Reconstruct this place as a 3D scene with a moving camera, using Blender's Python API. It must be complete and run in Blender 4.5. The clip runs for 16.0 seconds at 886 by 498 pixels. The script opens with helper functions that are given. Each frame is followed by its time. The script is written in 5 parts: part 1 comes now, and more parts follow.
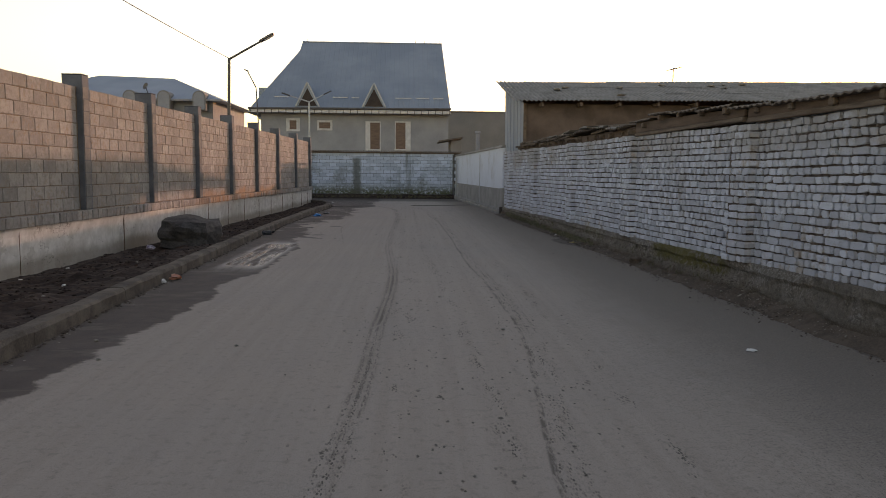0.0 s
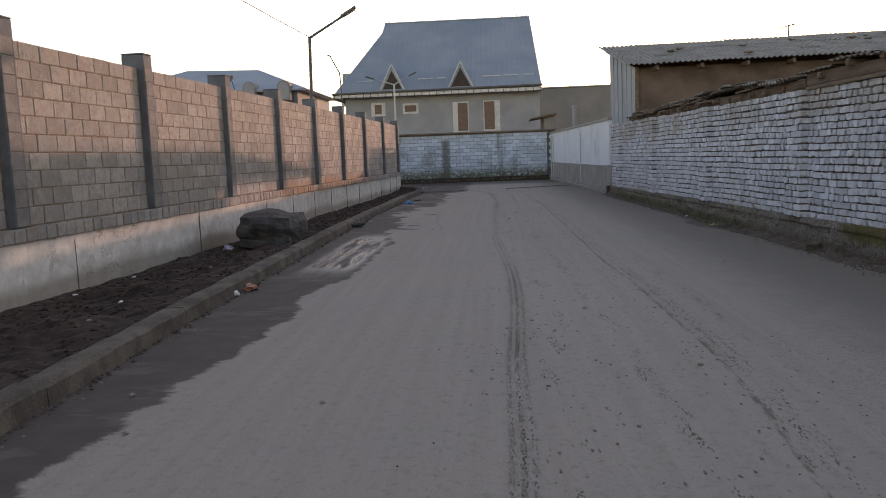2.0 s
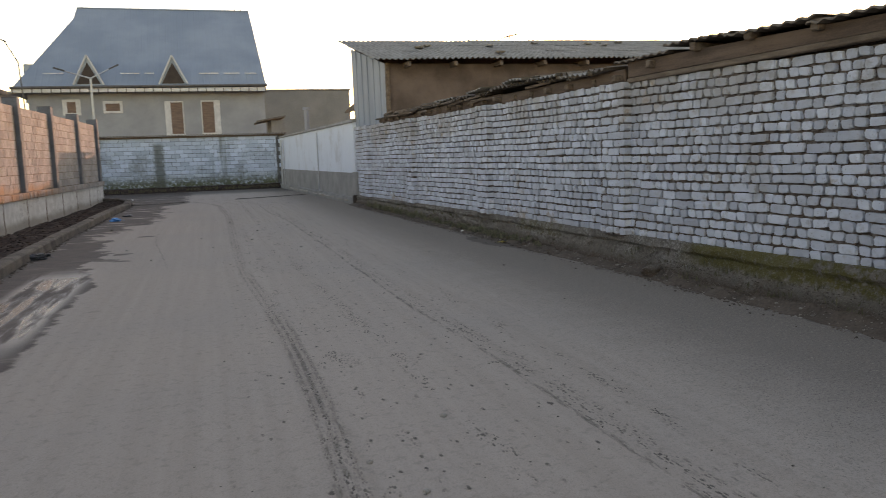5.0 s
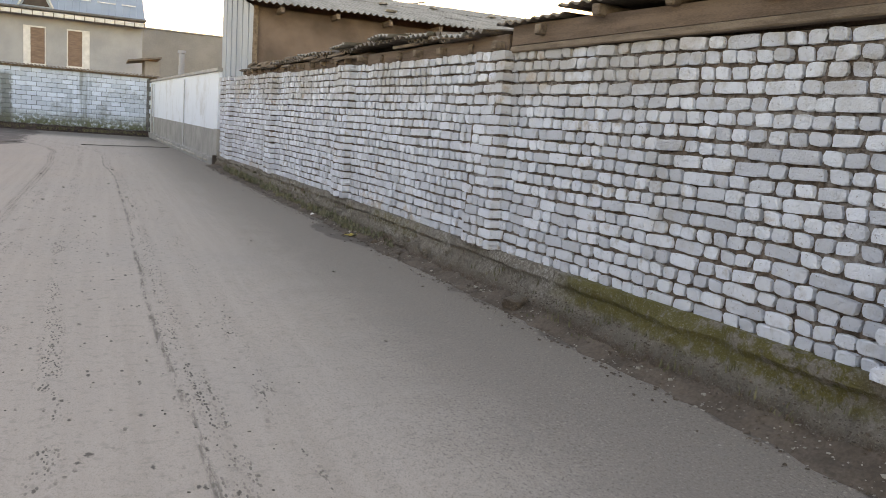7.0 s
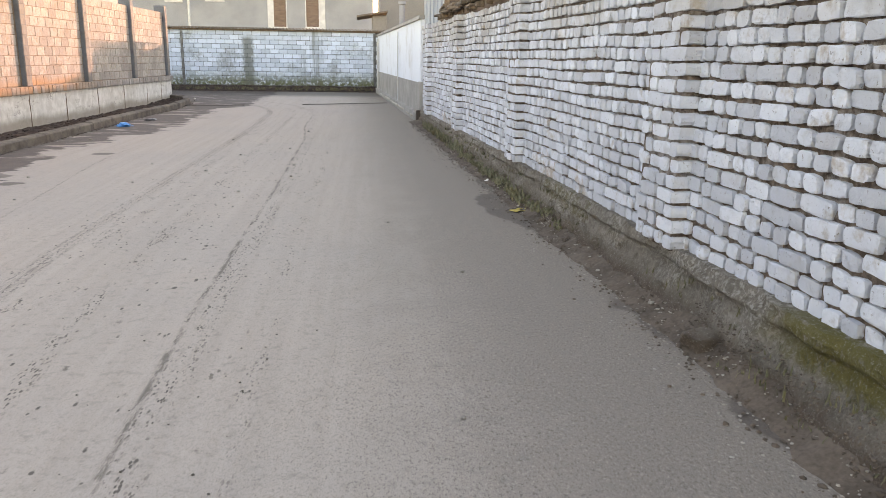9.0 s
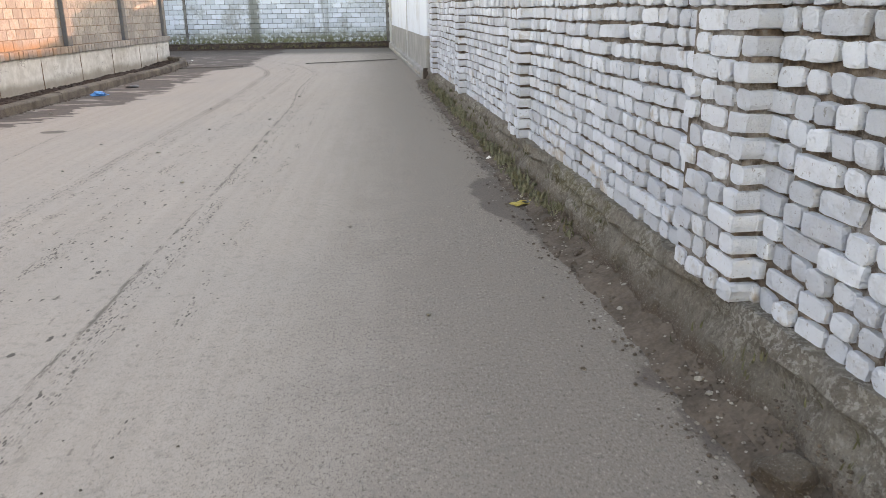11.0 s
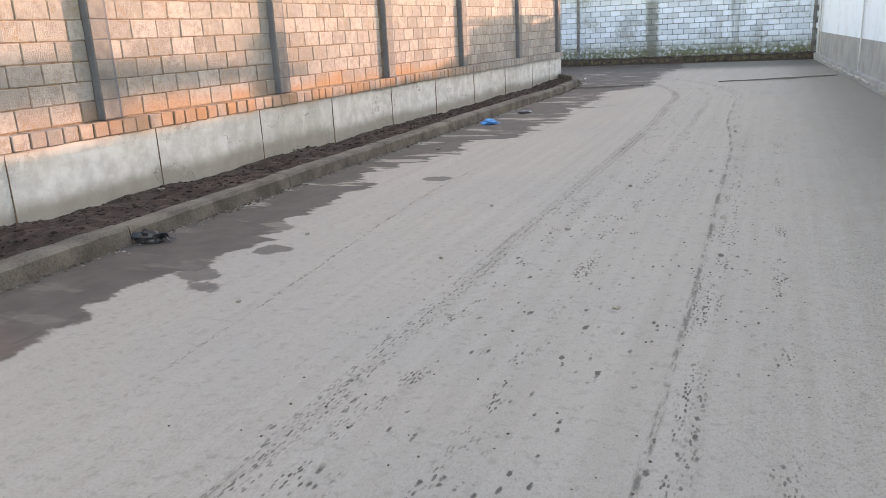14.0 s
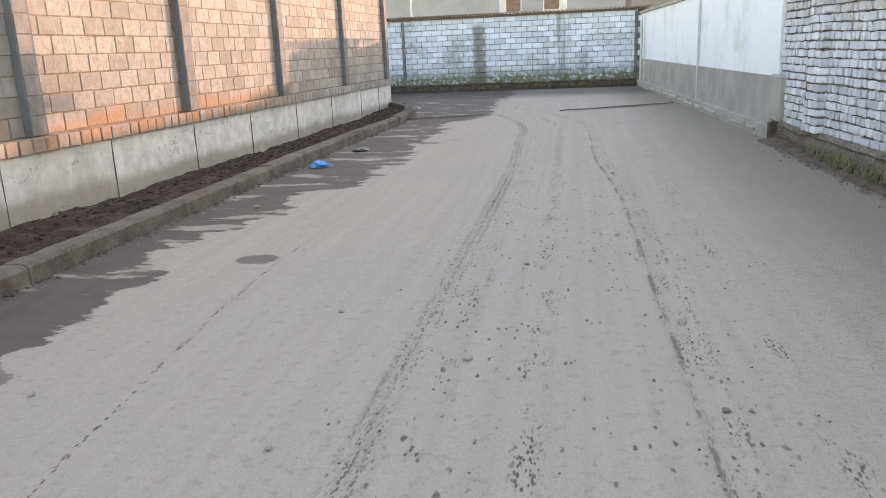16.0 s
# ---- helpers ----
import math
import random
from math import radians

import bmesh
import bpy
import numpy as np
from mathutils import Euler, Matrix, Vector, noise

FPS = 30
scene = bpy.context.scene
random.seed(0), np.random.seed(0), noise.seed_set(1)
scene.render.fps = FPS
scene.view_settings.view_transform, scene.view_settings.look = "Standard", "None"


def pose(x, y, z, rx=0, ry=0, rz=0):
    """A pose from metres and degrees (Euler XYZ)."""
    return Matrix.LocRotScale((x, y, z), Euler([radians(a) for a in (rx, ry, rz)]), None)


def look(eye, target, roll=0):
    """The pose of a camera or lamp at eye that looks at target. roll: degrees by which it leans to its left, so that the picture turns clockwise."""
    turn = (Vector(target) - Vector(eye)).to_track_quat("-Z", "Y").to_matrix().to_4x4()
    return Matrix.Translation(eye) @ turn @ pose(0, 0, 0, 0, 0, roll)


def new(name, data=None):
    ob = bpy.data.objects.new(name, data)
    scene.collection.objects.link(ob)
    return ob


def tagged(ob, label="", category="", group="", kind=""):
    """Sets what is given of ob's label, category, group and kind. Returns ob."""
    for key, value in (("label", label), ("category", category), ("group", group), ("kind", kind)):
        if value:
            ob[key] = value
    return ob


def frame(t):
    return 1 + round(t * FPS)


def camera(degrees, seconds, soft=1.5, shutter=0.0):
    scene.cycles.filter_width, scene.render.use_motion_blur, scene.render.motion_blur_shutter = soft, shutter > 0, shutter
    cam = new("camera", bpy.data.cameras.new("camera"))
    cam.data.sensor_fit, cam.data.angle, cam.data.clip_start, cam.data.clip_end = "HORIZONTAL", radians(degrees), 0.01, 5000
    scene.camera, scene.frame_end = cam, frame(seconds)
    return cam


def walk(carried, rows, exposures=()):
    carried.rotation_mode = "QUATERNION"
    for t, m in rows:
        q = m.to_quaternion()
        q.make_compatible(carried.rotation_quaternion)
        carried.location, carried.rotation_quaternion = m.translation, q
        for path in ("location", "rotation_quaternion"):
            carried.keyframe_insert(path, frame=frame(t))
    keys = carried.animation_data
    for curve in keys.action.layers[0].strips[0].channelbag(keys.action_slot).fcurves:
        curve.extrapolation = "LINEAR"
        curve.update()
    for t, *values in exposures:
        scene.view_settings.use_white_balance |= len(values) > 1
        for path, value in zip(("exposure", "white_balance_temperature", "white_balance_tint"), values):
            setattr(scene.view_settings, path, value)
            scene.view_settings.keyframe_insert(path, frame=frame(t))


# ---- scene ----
cam = camera(60.1, 16.0, 0.9, 0.12)
PATH = [
    (0, (1.126, 0.68, 1.542), (1.213, 2.669, 1.344), 0.5),
    (0.5, (1.009, 1.269, 1.547), (0.97, 3.26, 1.359), -0.1),
    (1, (0.927, 1.908, 1.486), (0.657, 3.873, 1.23), -1.5),
    (1.5, (0.805, 2.377, 1.478), (0.528, 4.345, 1.256), -1.3),
    (2, (0.69, 2.925, 1.471), (0.55, 4.905, 1.232), -2.1),
    (2.5, (0.514, 3.484, 1.482), (0.398, 5.468, 1.26), -2.9),
    (3, (0.313, 4.009, 1.512), (0.21, 5.996, 1.309), -3.3),
    (3.5, (0.237, 4.514, 1.506), (0.151, 6.504, 1.332), -4.1),
    (4, (0.098, 5.059, 1.468), (0.225, 7.05, 1.317), -1.7),
    (4.5, (0.172, 5.596, 1.443), (0.426, 7.569, 1.234), -2.3),
    (5, (0.343, 6.125, 1.461), (0.911, 8.027, 1.214), -1.9),
    (5.2, (0.457, 6.385, 1.482), (1.129, 8.253, 1.241), -1.2),
    (7.5, (2.18, 8.465, 1.511), (2.98, 10.264, 1.158), 5.4),
    (8, (2.57, 8.937, 1.53), (2.844, 10.863, 1.068), 0.9),
    (10.3, (3.57, 10.918, 1.568), (3.736, 12.841, 1.042), 0.3),
    (10.5, (3.605, 11.108, 1.536), (3.76, 13.023, 0.982), -0.3),
    (11, (3.734, 11.479, 1.57), (3.858, 13.383, 0.972), -0.8),
    (11.5, (3.662, 12.025, 1.586), (3.763, 13.935, 1.001), -1.7),
    (12, (3.613, 12.52, 1.584), (3.701, 14.431, 1.001), -4.6),
    (12.5, (3.361, 13.109, 1.591), (3.253, 15.039, 1.079), -0.8),
    (13, (3.091, 13.654, 1.577), (2.734, 15.56, 1.087), -1.8),
    (13.5, (2.818, 14.186, 1.6), (2.145, 16.008, 1.125), -3.0),
    (14, (2.461, 14.678, 1.588), (1.693, 16.443, 1.045), -3.0),
    (14.5, (2.232, 15.255, 1.58), (1.517, 17.031, 1.0), -7.3),
    (15, (1.957, 15.779, 1.583), (1.46, 17.63, 1.011), -4.2),
    (15.5, (1.742, 16.346, 1.572), (1.372, 18.236, 1.033), -4.1),
    (16, (1.554, 16.909, 1.575), (1.213, 18.814, 1.071), -2.5),
]
EXPOSURES = [
    (0.0, 1.3, 8500, 32),
    (0.5, 1.3, 8300, 31),
    (1.0, 1.53, 7850, 33),
    (1.5, 1.64, 8000, 32),
    (2.0, 1.59, 7900, 33),
    (3.0, 1.56, 7950, 32),
    (3.5, 1.45, 7500, 28),
    (4.0, 1.33, 7000, 27),
    (4.5, 1.53, 7200, 28),
    (5.0, 1.92, 8450, 30),
    (7.3, 3.05, 9100, 32),
    (8.0, 3.28, 9100, 32),
    (10.5, 3.3, 9250, 31),
    (11.0, 3.32, 9250, 31),
    (11.5, 3.42, 9200, 31),
    (12.0, 3.36, 9200, 31),
    (12.5, 3.35, 9150, 30),
    (13.5, 3.2, 8500, 28),
    (14.5, 3.3, 8450, 28),
    (16.0, 3.22, 8450, 28),
]
walk(cam, [(t, look(eye, target, roll)) for t, eye, target, roll in PATH], EXPOSURES)

# ---- world, sun ----
SUN = Vector((0.449, 0.887, 0.1035)).normalized()
world = bpy.data.worlds.new("sky")
scene.world = world
world.use_nodes = True
wn = world.node_tree
sky = wn.nodes.new("ShaderNodeTexSky")
sky.sky_type = "NISHITA"
sky.sun_disc = False
sky.sun_elevation = math.asin(SUN.z)
sky.sun_rotation = math.atan2(SUN.x, SUN.y)
sky.dust_density = 0.35
wn.links.new(sky.outputs[0], wn.nodes["Background"].inputs[0])
wn.nodes["Background"].inputs[1].default_value = 0.15
sun_data = bpy.data.lights.new("sun", "SUN")
sun_data.energy = 1.62
sun_data.angle = radians(0.5)
sun_data.color = (0.645, 0.45, 0.345)
sun = new("sun", sun_data)
sun.matrix_world = look((30, 60, 20), (30 - SUN.x, 60 - SUN.y, 20 - SUN.z))


# ---- materials ----
class Mat:
    """A node material under construction, with short words for its nodes."""

    def __init__(self, name, rough=0.85, metal=0.0):
        self.m = bpy.data.materials.new(name)
        self.m.use_nodes = True
        self.t = self.m.node_tree
        self.b = self.t.nodes["Principled BSDF"]
        self.b.inputs["Roughness"].default_value = rough
        self.b.inputs["Metallic"].default_value = metal
        self.pos = self.t.nodes.new("ShaderNodeNewGeometry")
        self.coord = self.t.nodes.new("ShaderNodeTexCoord")

    def put(self, socket, v):
        if isinstance(v, bpy.types.NodeSocket):
            self.t.links.new(v, socket)
        elif isinstance(v, (tuple, list)) and len(v) == 3 and len(socket.default_value) == 4:
            socket.default_value = (*v, 1)
        else:
            socket.default_value = v

    def math(self, op, a, b=0.0, c=0.0, clamp=False):
        n = self.t.nodes.new("ShaderNodeMath")
        n.operation, n.use_clamp = op, clamp
        for s, v in zip(n.inputs, (a, b, c)):
            self.put(s, v)
        return n.outputs[0]

    def mapped(self, scale=(1, 1, 1), local=False):
        n = self.t.nodes.new("ShaderNodeMapping")
        n.inputs["Scale"].default_value = scale
        self.t.links.new(self.coord.outputs["Object"] if local else self.pos.outputs["Position"], n.inputs["Vector"])
        return n.outputs[0]

    def noise(self, scale, detail=4.0, rough=0.55, stretch=(1, 1, 1), local=False):
        n = self.t.nodes.new("ShaderNodeTexNoise")
        n.inputs["Scale"].default_value, n.inputs["Detail"].default_value, n.inputs["Roughness"].default_value = scale, detail, rough
        self.t.links.new(self.mapped(stretch, local), n.inputs["Vector"])
        return n.outputs[0]

    def cells(self, scale, stretch=(1, 1, 1), feature="F1"):
        n = self.t.nodes.new("ShaderNodeTexVoronoi")
        n.feature = feature
        n.inputs["Scale"].default_value = scale
        self.t.links.new(self.mapped(stretch), n.inputs["Vector"])
        return n.outputs["Distance"]

    def ramp(self, v, lo, hi, a=0.0, b=1.0):
        n = self.t.nodes.new("ShaderNodeMapRange")
        n.interpolation_type = "SMOOTHSTEP"
        for s, w in zip(n.inputs, (v, lo, hi, a, b)):
            self.put(s, w)
        return n.outputs[0]

    def mix(self, f, a, b, kind="MIX"):
        n = self.t.nodes.new("ShaderNodeMix")
        n.data_type, n.blend_type = "RGBA", kind
        self.put(n.inputs[0], f)
        self.put(n.inputs[6], a)
        self.put(n.inputs[7], b)
        return n.outputs[2]

    def xyz(self):
        n = self.t.nodes.new("ShaderNodeSeparateXYZ")
        self.t.links.new(self.pos.outputs["Position"], n.inputs[0])
        return n.outputs

    def each(self):
        """A random value for each piece, whether it is an object or an island of a mesh."""
        o = self.t.nodes.new("ShaderNodeObjectInfo")
        return self.math("FRACT", self.math("ADD", o.outputs["Random"], self.pos.outputs["Random Per Island"]))

    def done(self, colour, rough=None, height=None, strength=0.4, distance=0.01):
        self.put(self.b.inputs["Base Color"], colour)
        if rough is not None:
            self.put(self.b.inputs["Roughness"], rough)
        if height is not None:
            n = self.t.nodes.new("ShaderNodeBump")
            n.inputs["Strength"].default_value, n.inputs["Distance"].default_value = strength, distance
            self.put(n.inputs["Height"], height)
            self.t.links.new(n.outputs[0], self.b.inputs["Normal"])
        return self.m


def plain(name, a, b, scale=6.0, rough=0.8, metal=0.0, bump=0.3, stretch=(1, 1, 1), fine=60.0):
    """A surface of two tones, mottled at two scales."""
    k = Mat(name, rough, metal)
    big, small = k.noise(scale, 5, 0.6, stretch), k.noise(fine, 3, 0.6, stretch)
    f = k.math("ADD", k.math("MULTIPLY", big, 0.65), k.math("MULTIPLY", small, 0.35))
    return k.done(k.mix(k.ramp(f, 0.35, 0.65), a, b), None, f, bump, 0.01)


def make_brick():
    k = Mat("whitewashed_brick", 0.9)
    big, mid, fine = k.noise(0.9, 4), k.noise(9, 5, 0.65), k.noise(70, 3, 0.6)
    r = k.each()
    paint = k.mix(r, (0.44, 0.472, 0.535), (0.665, 0.715, 0.80))
    paint = k.mix(k.ramp(mid, 0.50, 0.74, 0, 0.55), paint, (0.38, 0.385, 0.40))
    paint = k.mix(k.ramp(k.noise(38, 4, 0.75), 0.62, 0.67, 0, 0.7), paint, (0.20, 0.18, 0.165))
    grime = k.noise(1.0, 5, 0.65, (1.3, 1.3, 0.45))
    paint = k.mix(k.ramp(grime, 0.55, 0.75, 0, 0.5), paint, (0.30, 0.28, 0.26))
    wear = k.math("ADD", k.math("MULTIPLY", big, 0.55), k.math("ADD", k.math("MULTIPLY", mid, 0.35), k.math("MULTIPLY", r, 0.12)))
    x, y, z = k.xyz()
    # cement smeared over the upper courses
    smear = k.math("MULTIPLY", k.ramp(z, 1.62, 2.0), k.ramp(k.math("MULTIPLY_ADD", mid, 0.45, big), 0.62, 0.78))
    paint = k.mix(k.math("MULTIPLY", smear, 0.6), paint, (0.345, 0.325, 0.305))
    wear = k.math("ADD", wear, k.ramp(z, 0.2, 0.75, 0.08, 0.0))
    bare = k.mix(fine, (0.30, 0.23, 0.17), (0.44, 0.36, 0.29))
    f = k.ramp(wear, 0.59, 0.70, 0, 0.8)
    return k.done(k.mix(f, paint, bare), None, k.math("ADD", k.math("MULTIPLY", k.noise(24, 6, 0.72), 1.3), k.math("MULTIPLY", fine, 0.35)), 1.0, 0.02)


def make_mortar():
    k = Mat("earth_mortar", 0.97)
    big, mid, fine = k.noise(1.6, 5, 0.65), k.noise(16, 5, 0.7), k.noise(70, 3, 0.7)
    c = k.mix(k.ramp(mid, 0.36, 0.62), (0.058, 0.042, 0.033), (0.165, 0.126, 0.102))
    wash = k.ramp(k.math("ADD", k.math("MULTIPLY", big, 0.6), k.math("MULTIPLY", mid, 0.4)), 0.48, 0.62, 0, 0.5)
    c = k.mix(wash, c, (0.38, 0.385, 0.40))
    return k.done(c, None, k.math("ADD", mid, k.math("MULTIPLY", fine, 0.5)), 1.0, 0.025)


def make_block():
    k = Mat("pumice_block", 0.95)
    big, mid, fine = k.noise(0.6, 3), k.noise(12, 4, 0.6), k.noise(90, 3, 0.7)
    r = k.each()
    c = k.mix(r, (0.25, 0.236, 0.226), (0.39, 0.363, 0.345))
    c = k.mix(k.ramp(mid, 0.44, 0.66, 0, 0.5), c, (0.20, 0.178, 0.162))
    c = k.mix(k.ramp(k.noise(4, 5, 0.7), 0.52, 0.66, 0, 0.5), c, (0.43, 0.40, 0.375))
    rust = k.math("MULTIPLY", k.ramp(k.noise(2.2, 5, 0.7), 0.47, 0.60), k.ramp(k.noise(15, 4, 0.7), 0.50, 0.58))
    c = k.mix(k.math("MULTIPLY", rust, 0.6), c, (0.30, 0.215, 0.15))
    # ochre blocks and splashes of clay low on the wall
    x, y, z = k.xyz()
    clay = k.math("MULTIPLY", k.ramp(k.math("MULTIPLY_ADD", k.noise(1.3, 4), 0.5, z), 1.36, 1.12), k.math("MULTIPLY", k.ramp(y, 19.5, 22.5), k.ramp(y, 33, 29.5)))
    c = k.mix(k.math("MULTIPLY", clay, k.math("MULTIPLY_ADD", k.math("SINE", k.math("MULTIPLY", r, 40)), 0.3, 0.55)), c, (0.36, 0.195, 0.10))
    c = k.mix(k.ramp(big, 0.5, 0.75, 0.0, 0.35), c, (0.22, 0.20, 0.18))
    c = k.mix(k.ramp(fine, 0.6, 0.72, 0, 0.55), c, (0.13, 0.115, 0.10))
    return k.done(c, None, k.math("ADD", k.math("MULTIPLY", k.noise(20, 5, 0.7), 1.2), fine), 0.9, 0.013)


def make_white_block():
    k = Mat("whitewashed_block", 0.9)
    big, mid, fine = k.noise(0.7, 5, 0.65), k.noise(7, 5, 0.65), k.noise(60, 3)
    x, y, z = k.xyz()
    drip = k.noise(1.6, 5, 0.6, (2.6, 1, 0.14))
    r = k.each()
    c = k.mix(r, (0.36, 0.435, 0.53), (0.52, 0.615, 0.73))
    c = k.mix(k.ramp(drip, 0.57, 0.74, 0, 0.6), c, (0.22, 0.24, 0.25))
    c = k.mix(k.ramp(k.math("ADD", big, k.math("MULTIPLY", mid, 0.35)), 0.68, 0.88, 0, 0.8), c, (0.21, 0.235, 0.245))
    moss = k.math("MULTIPLY", k.ramp(z, 1.05, 0.3), k.ramp(mid, 0.30, 0.55))
    c = k.mix(moss, c, (0.10, 0.115, 0.065))
    one = k.math("MULTIPLY", k.ramp(k.math("ABSOLUTE", k.math("ADD", x, k.math("ADD", 1.78, k.math("MULTIPLY", mid, 0.5)))), 0.12, 0.34, 1, 0), k.ramp(z, 2.25, 2.5, 1, 0))
    two = k.math("MULTIPLY", k.ramp(k.math("ABSOLUTE", k.math("SUBTRACT", x, k.math("MULTIPLY_ADD", mid, 0.9, 0.55))), 0.1, 0.5, 0.75, 0), k.ramp(drip, 0.36, 0.6))
    one = k.math("MAXIMUM", one, two)
    c = k.mix(k.math("MULTIPLY", one, 0.8), c, (0.10, 0.11, 0.09))
    return k.done(c, None, k.math("ADD", mid, k.math("MULTIPLY", fine, 0.4)), 0.5, 0.012)


def make_plinth():
    k = Mat("plinth_render", 0.85)
    big, mid, fine = k.noise(0.8, 5, 0.6), k.noise(5, 6, 0.65), k.noise(80, 3)
    z = k.xyz()[2]
    c = k.mix(k.ramp(mid, 0.3, 0.7), (0.68, 0.675, 0.65), (0.50, 0.49, 0.465))
    c = k.mix(k.ramp(big, 0.5, 0.7, 0, 0.6), c, (0.36, 0.345, 0.31))
    low = k.math("SUBTRACT", z, k.math("MULTIPLY", big, 0.35))
    c = k.mix(k.ramp(low, -0.12, 0.08, 0.75, 0.0), c, (0.22, 0.19, 0.15))
    wander = k.math("ABSOLUTE", k.math("SUBTRACT", k.noise(1.0, 7, 0.55, (0.8, 0.8, 1.5)), 0.53))
    cr = k.math("MULTIPLY", k.ramp(wander, 0.0, 0.004, 1, 0), k.ramp(k.noise(0.9, 2), 0.47, 0.53))
    scab = k.math("MULTIPLY", k.ramp(k.noise(2.3, 6, 0.7), 0.56, 0.59), k.ramp(k.noise(0.5, 3), 0.42, 0.55))
    c = k.mix(k.math("MULTIPLY", scab, 0.55), c, (0.37, 0.355, 0.32))
    pits = k.math("MULTIPLY", k.ramp(k.noise(17, 4, 0.7), 0.66, 0.70), k.ramp(big, 0.45, 0.6))
    cr = k.math("MAXIMUM", cr, pits)
    c = k.mix(k.math("MULTIPLY", cr, 0.8), c, (0.12, 0.11, 0.10))
    return k.done(c, None, k.math("SUBTRACT", k.math("ADD", mid, k.math("MULTIPLY", fine, 0.3)), k.math("ADD", cr, scab)), 0.5, 0.014)


def make_footing():
    k = Mat("footing_concrete", 0.95)
    big, mid, fine = k.noise(1.1, 5, 0.65), k.noise(11, 5, 0.7), k.noise(70, 3)
    x, y, z = k.xyz()
    c = k.mix(k.ramp(mid, 0.3, 0.7), (0.27, 0.245, 0.212), (0.15, 0.128, 0.106))
    my = k.ramp(k.math("ABSOLUTE", k.math("SUBTRACT", y, k.math("MULTIPLY_ADD", big, 1.2, 11.1))), 1.0, 1.5, 1, 0)
    lime = k.math("MULTIPLY", k.math("MULTIPLY", k.ramp(big, 0.44, 0.60), k.ramp(k.noise(34, 4, 0.7), 0.50, 0.58)), k.ramp(z, 0.08, 0.28))
    c = k.mix(k.math("MULTIPLY", lime, k.math("MULTIPLY_ADD", my, -0.45, 0.65)), c, (0.50, 0.48, 0.45))
    c = k.mix(k.ramp(k.math("ADD", z, k.math("MULTIPLY", k.math("SUBTRACT", mid, 0.5), 0.3)), 0.20, 0.06, 0, 0.9), c, (0.105, 0.073, 0.053))
    far = k.math("MULTIPLY", k.ramp(y, 14.5, 16.5), k.ramp(y, 22.5, 20.5))
    far = k.math("MULTIPLY", far, k.ramp(big, 0.46, 0.56, 0, 0.45))
    moss = k.math("MULTIPLY", k.math("MAXIMUM", my, far), k.math("MULTIPLY", k.ramp(k.math("MULTIPLY_ADD", mid, 0.12, z), 0.25, 0.33), k.ramp(k.math("ADD", k.math("ADD", mid, k.math("MULTIPLY", big, 0.5)), k.math("MULTIPLY", my, 0.08)), 0.66, 0.84)))
    c = k.mix(k.math("MULTIPLY", moss, 0.9), c, (0.135, 0.118, 0.02))
    grain = k.noise(75, 4, 0.75)
    c = k.mix(k.ramp(grain, 0.55, 0.66, 0, 0.55), c, (0.40, 0.375, 0.335))
    c = k.mix(k.ramp(grain, 0.44, 0.34, 0, 0.45), c, (0.045, 0.037, 0.028))
    return k.done(c, None, k.math("ADD", k.math("ADD", mid, grain), k.math("MULTIPLY", k.noise(34, 4, 0.7), 0.8)), 1.0, 0.04)


def make_white_render():
    k = Mat("white_render", 0.85)
    big, mid = k.noise(0.7, 5, 0.6), k.noise(5, 5, 0.65)
    drip = k.noise(1.5, 5, 0.6, (1, 1, 0.4))
    c = k.mix(k.ramp(drip, 0.52, 0.8, 0, 0.6), (0.63, 0.685, 0.755), (0.46, 0.50, 0.55))
    c = k.mix(k.ramp(k.math("ADD", big, k.math("MULTIPLY", mid, 0.3)), 0.66, 0.85, 0, 0.6), c, (0.44, 0.445, 0.45))
    return k.done(c, None, mid, 0.25, 0.01)


